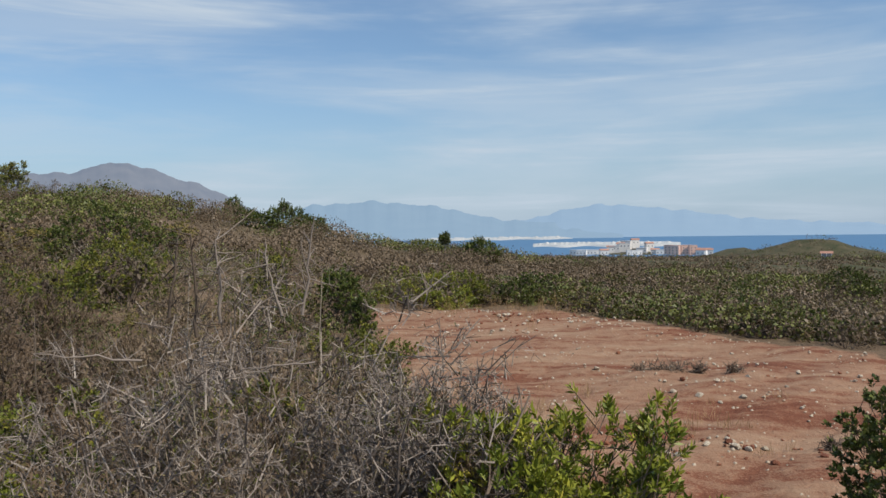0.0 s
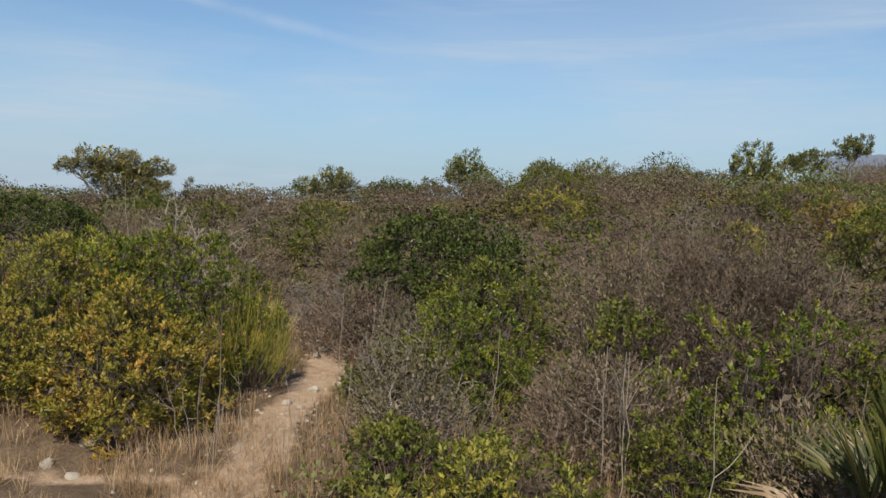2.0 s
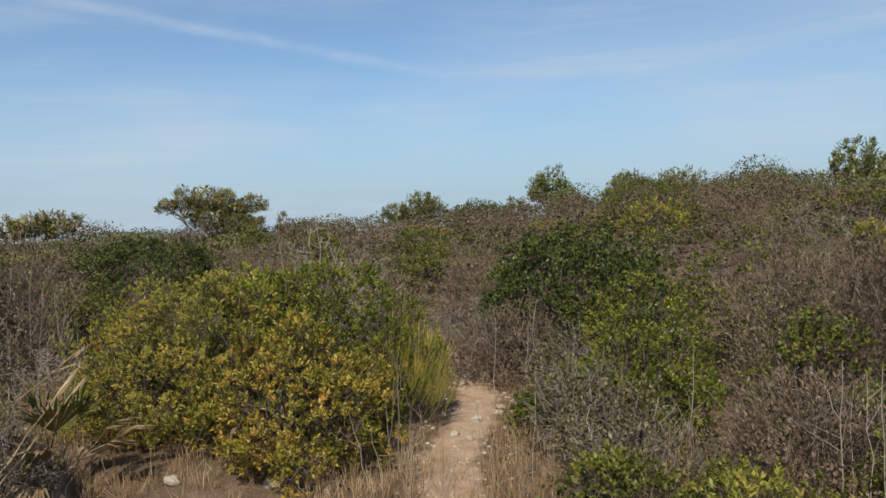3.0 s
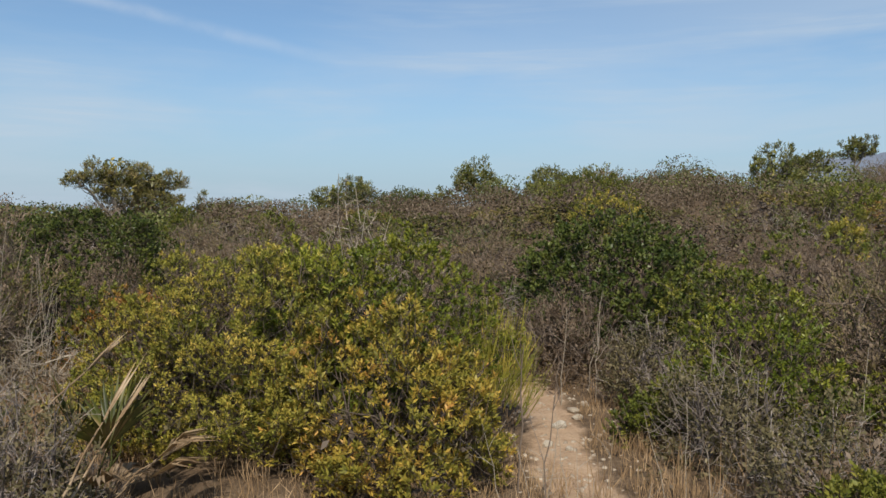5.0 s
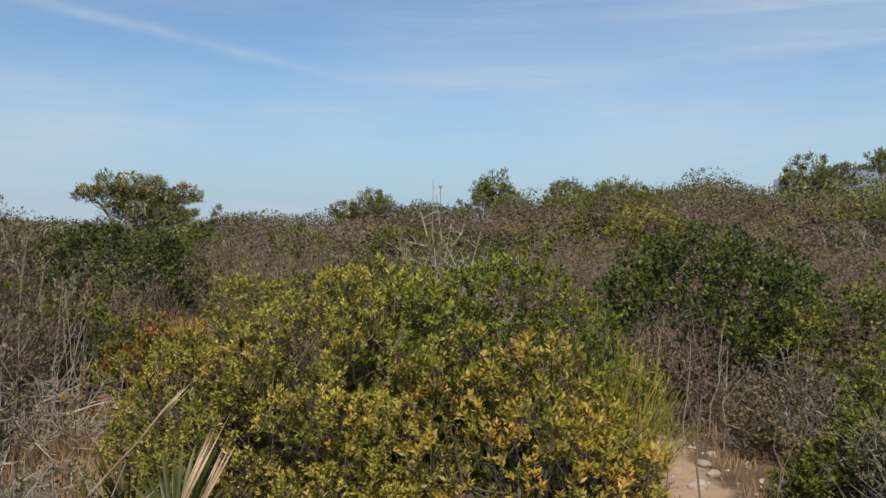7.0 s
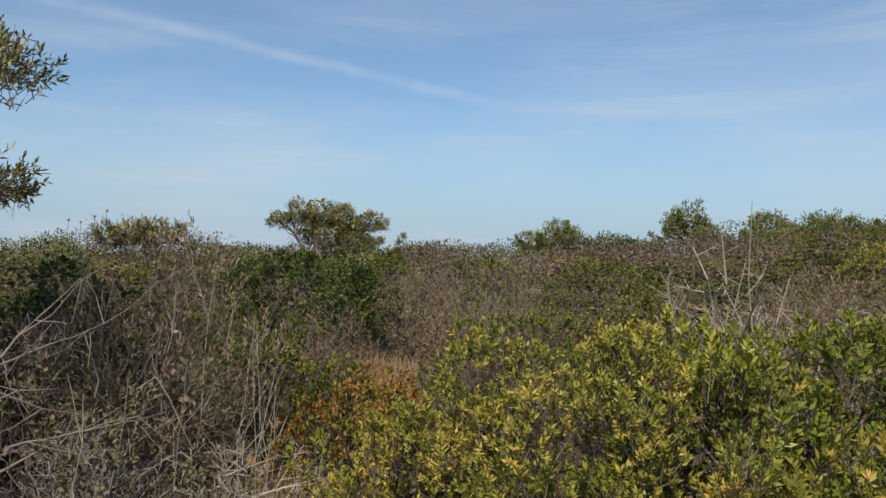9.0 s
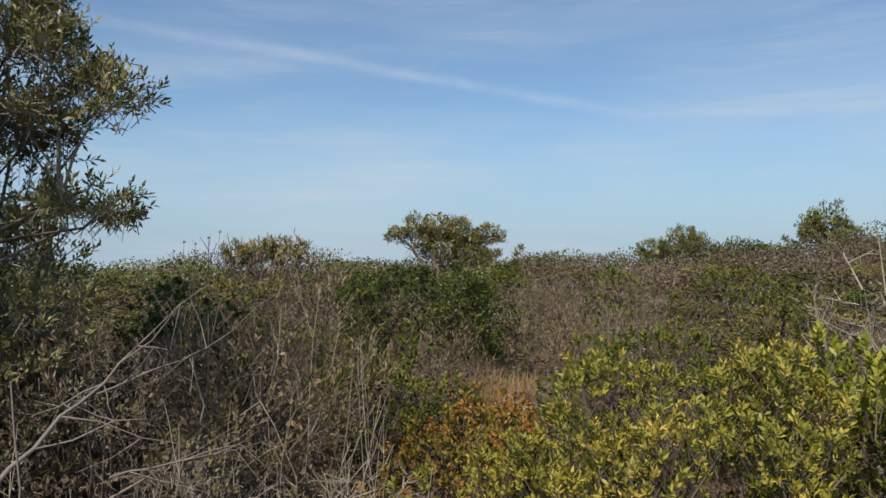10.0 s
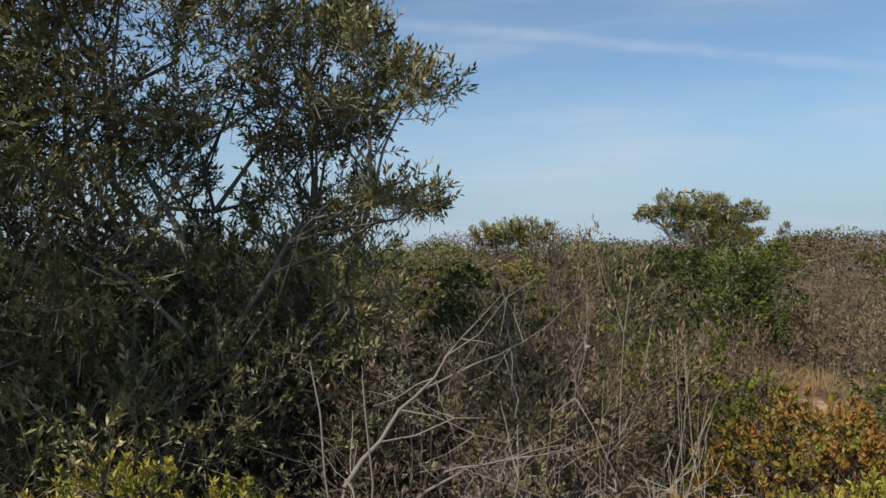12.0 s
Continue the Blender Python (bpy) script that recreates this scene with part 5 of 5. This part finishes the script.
# ---- dry grass, stalks, dead branches ----
def dry_grass():
    rng = np.random.default_rng(31)
    s = Soup()
    tufts = []
    for pts, n, spread in ((TRACK, 330, 0.62), (TRACK_ON, 220, 0.55)):
        seg = np.diff(pts, axis=0)
        for i in range(n):
            k = rng.integers(2 if pts is TRACK else 1, len(seg))
            p = pts[k] + seg[k] * rng.random()
            nrm = np.array([-seg[k][1], seg[k][0]]) / np.linalg.norm(seg[k])
            off = rng.choice([-1, 1]) * (0.22 + abs(rng.normal(0, spread * 0.6)))
            tufts.append((*(p + nrm * off), rng.uniform(0.07, 0.19)))
    for cx, cy, n, sp, hh in ((-13.5, 0.0, 80, 0.32, 0.32), (-5.4, 0.7, 60, 0.5, 0.2), (-6.0, 0.2, 40, 0.45, 0.16), (-4.0, 2.1, 60, 0.35, 0.3), (-9.2, -1.4, 150, 0.4, 0.36), (-8.8, -1.75, 110, 0.35, 0.38), (-8.5, -1.3, 60, 0.3, 0.25), (-8.3, -2.3, 70, 0.3, 0.3),
                              (-11.6, -0.6, 60, 0.4, 0.22), (-6.9, -0.9, 50, 0.35, 0.2), (-5.3, 1.2, 60, 0.45, 0.35), (1.2, 6.5, 40, 0.8, 0.16), (1.6, 16.6, 60, 1.4, 0.35)):
        for i in range(n):
            tufts.append((cx + rng.normal(0, sp), cy + rng.normal(0, sp), hh * rng.uniform(0.6, 1.3)))
    for x, y, h in tufts:
        if min(math.hypot(x - ex, y - ey) for ex, ey in ((-4.1, -1.95), (-5.05, -1.7), (-5.9, -1.9), (-3.5, -1.95), (-2.0, -1.45))) < 0.5:
            continue
        n = 16
        a = rng.uniform(0, 6.28, n)
        lean = np.abs(rng.normal(0, 0.5, n))
        D = np.stack([np.cos(a) * np.sin(lean), np.sin(a) * np.sin(lean), np.cos(lean)], 1)
        B = np.array([x, y, z_at(x, y) - 0.01]) + np.stack([rng.normal(0, 0.035, n), rng.normal(0, 0.035, n), np.zeros(n)], 1)
        add_leaves(s, rng, B, D, h * rng.uniform(0.5, 1.2, n), np.full(n, 0.004), False, 0.1)
    tagged(s.put("dry_grass", STRAW), "straw-coloured dry grass along the path", "grass", kind="stuff")


dry_grass()


def build_stalk(x, y, tall, seed, lean=(0.0, 0.0), forks=3, thick=0.0042, mat=PALETWIG, label="thin pale dead stalk standing upright"):
    rng = np.random.default_rng(seed)
    stalk = Soup()
    foot, tip = np.array([0, 0, -0.06]), np.array([lean[0], lean[1], tall])
    line = wander(rng, foot, tip, 7, 0.012)
    bent_limb(stalk, rng, line, thick * np.linspace(1.0, 0.35, 7), 5)
    for i in range(forks):
        p = line[rng.integers(3, 6)]
        e = p + np.array([rng.normal(0, 0.09), rng.normal(0, 0.09), tall * rng.uniform(0.12, 0.3)])
        bent_limb(stalk, rng, wander(rng, p, e, 4, 0.04), thick * np.array([0.45, 0.38, 0.3, 0.2]), 4)
    ob = tagged(stalk.put("dead_stalk", mat), label, "stalk", "dead stalks")
    ob.matrix_basis = pose(x, y, z_at(x, y))
    return ob


STALKS_BY_PATH = [
    (-4.55, 2.25, 0.85, 0.03, 0.0), (-4.45, 2.35, 0.8, -0.04, 0.03), (-4.17, 2.03, 0.95, 0.02, 0.02),
    (-3.3, 1.7, 1.05, 0.05, -0.03), (-4.7, 2.5, 0.7, 0, 0.05), (-9.4, -1.75, 1.35, 0.02, 0.1),
    (-9.45, -1.95, 1.25, 0.0, 0.12), (-9.1, -1.6, 0.9, 0.05, 0.2), (-9.0, -1.9, 0.75, 0.1, -0.15),
    (-8.6, -1.35, 0.7, 0, 0.1), (-9.5, -2.2, 1.2, 0.1, 0.05), (-12.0, 0.75, 0.95, 0.0, 0.05),
]
STALKS_IN_SCRUB = [
    (-11.9, 0.95, 0.8, 0.05, -0.1), (-7.75, 1.95, 0.75, 0.03, 0.02), (-7.65, 2.2, 0.65, -0.02, 0.06),
    (-7.9, 2.35, 0.8, 0.05, 0.1), (-7.95, 0.2, 1.72, 0.06, -0.02), (-6.2, 1.9, 0.7, 0.02, 0.1),
    (-5.6, 2.2, 0.75, 0.05, 0.02), (-8.4, -2.15, 0.95, 0.1, 0.05), (-8.5, -2.75, 0.9, -0.05, 0.1),
    (-0.75, 3.25, 1.6, 0.05, 0.02), (-1.05, 2.6, 1.55, -0.02, 0.02), (-2.26, 2.8, 1.2, 0.02, 0),
]
STALKS = STALKS_BY_PATH + STALKS_IN_SCRUB
for i, (x, y, tall, lx, ly) in enumerate(STALKS):
    build_stalk(x, y, tall, 700 + i, (lx, ly), 2 + i % 3)
stalk_rng = random.Random(46)
for i in range(30):
    x, y = (stalk_rng.uniform(-6.3, -5.2), stalk_rng.uniform(0.2, 1.5)) if i < 16 else (stalk_rng.uniform(-9.6, -8.7), stalk_rng.uniform(-2.1, -1.35))
    build_stalk(x, y, stalk_rng.uniform(0.3, 0.55) if i < 16 else stalk_rng.uniform(0.6, 1.15), 820 + i, (stalk_rng.uniform(-0.12, 0.12), stalk_rng.uniform(-0.12, 0.12)), 3, 0.0028, PALETWIG, "thin pale dry stalk beside the path")
build_stalk(-6.5, 0.6, 0.8, 760, (0.02, 0.02), 2, 0.007, BROWNTWIG, "single dark dry stalk standing on the path")
build_stalk(-6.0, 0.35, 0.7, 761, (0.05, 0.05), 3, 0.005, BROWNTWIG, "single dark dry stalk beside the path")


def build_branch(a, b, thick, seed, label, mat=GREYTWIG, twigs=10, reach=0.16):
    rng = np.random.default_rng(seed)
    branch = tagged(new("dead_branch"), label, "branch", "dead branches")
    foot = np.array(a)
    branch.matrix_basis = pose(*a)
    limb = Soup()
    line = wander(rng, foot * 0, np.array(b) - foot, 8, 0.015)
    bent_limb(limb, rng, line, thick * np.linspace(1.0, 0.4, 8), 7)
    limb.put("limb", mat, branch)
    for i in range(twigs):
        p = line[rng.integers(1, 8)]
        e = p + rng.normal(0, reach, 3) + np.array([0, 0.75, 0.12]) * reach
        bl = wander(rng, p, e, 4, 0.03)
        s = Soup()
        bent_limb(s, rng, bl, thick * np.array([0.45, 0.35, 0.25, 0.15]), 5)
        for j in range(2):
            e2 = bl[2] + rng.normal(0, reach * 0.62, 3)
            bent_limb(s, rng, wander(rng, bl[2], e2, 3, 0.05), thick * np.array([0.22, 0.16, 0.08]), 4)
        s.put("twig", mat, branch)
    return branch


build_branch((-7.75, -2.62, 0.3), (-8.12, -2.58, 0.94), 0.009, 45, "kinked foot of a fallen bare branch", GREYTWIG, 2)
build_branch((-8.1, -2.58, 0.92), (-8.76, -2.32, 1.27), 0.008, 41, "fallen bare grey branch leaning in the scrub", GREYTWIG, 7)
build_branch((-8.6, -2.42, 1.12), (-8.95, -2.1, 1.24), 0.005, 42, "thin bare side branch in the thicket", GREYTWIG, 6)
build_branch((-8.5, -2.35, 0.86), (-8.75, -1.95, 0.9), 0.005, 43, "thin bare side branch in the thicket", GREYTWIG, 6)
build_branch((-8.1, -2.5, 0.2), (-8.17, -2.7, 1.27), 0.006, 46, "pale bare stick leaning in the thicket", GREYTWIG, 0)
build_branch((-8.12, -2.5, 0.2), (-8.16, -2.54, 1.23), 0.006, 47, "pale bare stick standing in the thicket", GREYTWIG, 0)
build_branch((-8.95, -2.7, 0.5), (-9.1, -1.9, 1.0), 0.007, 48, "fallen bare grey branch leaning in the scrub", GREYTWIG, 9)
build_branch((-0.1, 2.3, 0.75), (0.12, 2.5, 1.16), 0.008, 44, "dark bare branch in the grey bush", BROWNTWIG, 12, 0.07)

build_branch((-0.99, 2.44, 1.38), (-1.0, 2.43, 1.72), 0.006, 60, "bare thorny branch rising from the grey bush", DARKTWIG, 16, 0.055)
build_branch((-0.93, 2.51, 1.42), (-0.94, 2.5, 1.7), 0.006, 61, "bare thorny branch rising from the grey bush", GREYTWIG, 16, 0.055)
build_branch((-1.07, 2.41, 1.45), (-1.04, 2.42, 1.69), 0.006, 62, "bare thorny branch rising from the grey bush", DARKTWIG, 16, 0.055)
build_branch((-0.69, 2.72, 1.42), (-0.65, 2.72, 1.72), 0.006, 63, "bare thorny branch rising from the grey bush", GREYTWIG, 16, 0.055)
build_branch((-0.76, 2.7, 1.42), (-0.81, 2.69, 1.61), 0.006, 64, "bare thorny branch rising from the grey bush", GREYTWIG, 16, 0.055)
build_branch((-1.04, 2.1, 1.36), (-1.29, 1.98, 1.4), 0.0035, 65, "bare thorny branch rising from the grey bush", GREYTWIG, 16, 0.055)
build_branch((-0.58, 2.33, 1.31), (-0.81, 2.28, 1.3), 0.0035, 66, "bare thorny branch rising from the grey bush", GREYTWIG, 16, 0.055)


# ---- bleached palm fronds and seed heads ----
def build_dead_frond(base, tip, spread, seed):
    """A bleached frond folded to a narrow sheaf of stiff blades on its stalk."""
    rng = np.random.default_rng(seed)
    base, tip = np.array(base), np.array(tip)
    frond = tagged(new("dead_frond"), "long bleached dead palm frond sticking out of the scrub", "palm frond", "dead fronds")
    frond.matrix_basis = pose(*base)
    D = unit(tip - base)
    ln = float(np.linalg.norm(tip - base))
    side = unit(np.cross(D, UP))
    nrm = np.cross(side, D)
    rod = Soup()
    bent_limb(rod, rng, wander(rng, D * -0.35, D * ln * 0.35, 5, 0.01), [0.007, 0.006, 0.006, 0.005, 0.004], 5)
    rod.put("stalk", PALMDRY, frond)
    for k in range(7):
        a = (k - 3) / 3 * spread
        B = unit(D * math.cos(a) + (side * 0.6 + nrm * 0.5) * math.sin(a) + rng.normal(0, 0.02, 3))
        S, l2 = D * ln * 0.3, ln * rng.uniform(0.6, 0.74)
        M, E = S + B * l2 * 0.5, S + B * l2
        w = side * 0.005
        one = Soup()
        one.add(np.stack([S, M + w + nrm * 0.004, E, M, M - w + nrm * 0.004], 0)[None], [[0, 1, 2, 3], [0, 3, 2, 4]])
        one.put("blade", PALMDRY, frond)
    return frond


build_dead_frond((-6.5, -1.55, 0.5), (-6.9, -1.24, 0.86), 0.22, 51)
build_dead_frond((-6.55, -1.5, 0.48), (-6.88, -1.18, 0.82), 0.2, 52)
build_dead_frond((-7.1, -1.55, 0.68), (-7.4, -1.2, 0.9), 0.12, 53)


def build_seed_stalk(x, y, top, seed, heads):
    """A thin dry stem with small dark globular seed heads."""
    rng = np.random.default_rng(seed)
    foot = z_at(x, y)
    plant = tagged(new("seed_head_plant"), "thin dry stem with dark round seed heads", "dry flower", "seed heads")
    plant.matrix_basis = pose(x, y, foot)
    stem = Soup()
    line = wander(rng, (0, 0, -0.05), (0.02, 0.02, top - foot), 6, 0.008)
    bent_limb(stem, rng, line, np.linspace(0.003, 0.0013, 6), 4)
    spots = [line[-1]]
    for k in range(heads - 1):
        e = line[-2] + np.array([rng.normal(0, 0.03), rng.normal(0, 0.05), rng.uniform(-0.02, 0.12)])
        bent_limb(stem, rng, wander(rng, line[3], e, 4, 0.01), [0.0018, 0.0016, 0.0014, 0.0012], 4)
        spots.append(e)
    stem.put("stem", BROWNTWIG, plant)
    for p in spots:
        bm = bmesh.new()
        bmesh.ops.create_icosphere(bm, subdivisions=1, radius=0.010)
        for v in bm.verts:
            v.co *= 1 + rng.uniform(-0.18, 0.18)
            v.co += Vector(p)
        part("seed_head", bm, BARK, plant)


for i, (x, y, top, heads) in enumerate(((-10.99, -2.58, 1.67, 2), (-11.0, -2.52, 1.73, 3), (-11.01, -2.45, 1.72, 3), (-11.02, -2.37, 1.76, 2), (-11.03, -2.3, 1.8, 2), (-11.56, -1.59, 1.7, 2), (-11.56, -1.66, 1.6, 1), (-7.97, 0.24, 1.74, 1))):
    build_seed_stalk(x, y, top, 900 + i, heads)


# ---- stones ----
def stone_mesh(name, seed, mat):
    rng = random.Random(seed)
    bm = bmesh.new()
    bmesh.ops.create_icosphere(bm, subdivisions=2, radius=1.0)
    cut = [(Vector((rng.gauss(0, 1), rng.gauss(0, 1), rng.gauss(0, 1))).normalized(), rng.uniform(0.55, 0.85)) for _ in range(9)]
    for v in bm.verts:
        for n, d in cut:
            over = v.co.dot(n) - d
            if over > 0:
                v.co -= n * over
        v.co *= 1 + 0.05 * noise.noise(v.co * 2.5)
        v.co.z *= 0.62
    me = bpy.data.meshes.new(name)
    bm.to_mesh(me)
    bm.free()
    me.materials.append(mat)
    return me


PALE_STONES = [stone_mesh("stone", 60 + i, STONE) for i in range(5)]
RED_CLODS = [stone_mesh("clod", 80 + i, CLOD) for i in range(4)]


def lay_stone(x, y, r, rng, pale=True):
    ob = new("stone" if pale else "earth_clod", rng.choice(PALE_STONES if pale else RED_CLODS))
    ob.matrix_basis = Matrix.LocRotScale((x, y, z_at(x, y) + r * 0.2), Euler((rng.uniform(-0.3, 0.3), rng.uniform(-0.3, 0.3), rng.uniform(0, 6.28))), (r, r * rng.uniform(0.6, 1.0), r))
    tagged(ob, "pale angular limestone on bare earth" if pale else "dark red clod of turned earth", "stone", "stones on the ground")


def stones():
    rng = random.Random(5)
    for x, y, r in ((-6.62, -0.18, 0.075), (-6.45, -0.42, 0.06), (-6.3, -0.75, 0.08), (-6.55, -0.95, 0.05), (-6.9, -0.75, 0.07), (-6.2, -0.3, 0.05), (-6.35, 0.1, 0.045), (-7.56, 1.9, 0.06), (-7.4, 1.8, 0.05),
                    (-7.3, 1.55, 0.06), (-7.05, 1.25, 0.05), (-8.7, 2.15, 0.07), (-8.9, 2.2, 0.06), (-7.65, 2.1, 0.05), (-6.9, 1.3, 0.035), (-8.5, 2.0, 0.05)):
        lay_stone(x, y, r, rng)
    n = 0
    while n < 170:
        az, d = rng.uniform(-32, 5), 4.5 + 12.8 * rng.random() ** 0.8
        if rng.random() < 0.5:
            d = 15.2 + rng.random() * 2.0
            az = rng.uniform(-16, 5)
        x, y = polar(az, d)
        if float(cleared(x, y)) < 0.55:
            continue
        lay_stone(x, y, min(0.05, 0.009 + 0.028 * rng.random() ** 3.5 + 0.0008 * d), rng, rng.random() < 0.72)
        n += 1
    for cx, cy, sx, sy, count, share in ((1.85, 6.0, 0.55, 0.25, 48, 0.35), (1.2, 14.6, 1.0, 0.8, 80, 0.55), (3.2, 8.2, 1.3, 1.2, 40, 0.6), (3.6, 14.9, 1.6, 0.5, 50, 0.8)):
        for i in range(count):
            x, y = rng.gauss(cx, sx), rng.gauss(cy, sy)
            if float(cleared(x, y)) > 0.4:
                lay_stone(x, y, 0.014 + 0.03 * rng.random() ** 2 + 0.001 * y, rng, rng.random() < share)
    grit, nr = Soup(), np.random.default_rng(6)
    P = []
    for i in range(2000):
        az, d = nr.uniform(-34, 6), 3.5 + 14 * nr.random() ** 0.7
        x, y = polar(az, d)
        if float(cleared(x, y)) > 0.5:
            P.append((x, y, z_at(x, y)))
    for i in range(350):
        k = nr.integers(3, len(TRACK) - 1)
        p = TRACK[k] + (TRACK[k + 1] - TRACK[k]) * nr.random() + nr.normal(0, 0.3, 2)
        P.append((p[0], p[1], z_at(p[0], p[1])))
    P = np.array(P)
    r = nr.uniform(0.005, 0.015, (len(P), 1))
    c = [np.array(v, float) for v in ((-1, -1, -0.3), (1, -1, -0.3), (1, 1, -0.3), (-1, 1, -0.3), (-0.5, -0.5, 0.7), (0.6, -0.4, 0.6), (0.5, 0.6, 0.75), (-0.6, 0.5, 0.6))]
    V = np.stack([P + r * (v + nr.normal(0, 0.3, P.shape)) for v in c], 1)
    grit.add(V, [[4, 5, 6, 7], [0, 1, 5, 4], [1, 2, 6, 5], [2, 3, 7, 6], [3, 0, 4, 7]])
    tagged(grit.put("gravel", STONE), "pale gravel strewn over the red soil and path", "gravel", kind="stuff")


stones()


def plot_debris():
    """Uprooted stumps and twigs left on the cleared plot."""
    for i, (x, y, r, h) in enumerate(((2.6, 9.2, 0.22, 0.08), (2.3, 9.3, 0.2, 0.07), (2.85, 9.1, 0.06, 0.14), (3.2, 8.9, 0.08, 0.1), (2.9, 6.0, 0.06, 0.06))):
        rng = np.random.default_rng(800 + i)
        s = Soup()
        P, W = dome(rng, 26, r, r, h, 0.2, 0.7)
        spray(rng, s, P, W, 0.16, 0.4, 3, 1, 0.005)
        bent_limb(s, rng, wander(rng, (-r * 0.5, 0, 0.02), (r * 0.4, 0.05, h * 0.5), 4, 0.1), [0.022, 0.02, 0.016, 0.01], 6)
        ob = tagged(s.put("uprooted_stump", BROWNTWIG), "uprooted dark twiggy stump lying on red soil", "stump", "uprooted stumps")
        ob.matrix_basis = pose(x, y, z_at(x, y))


plot_debris()
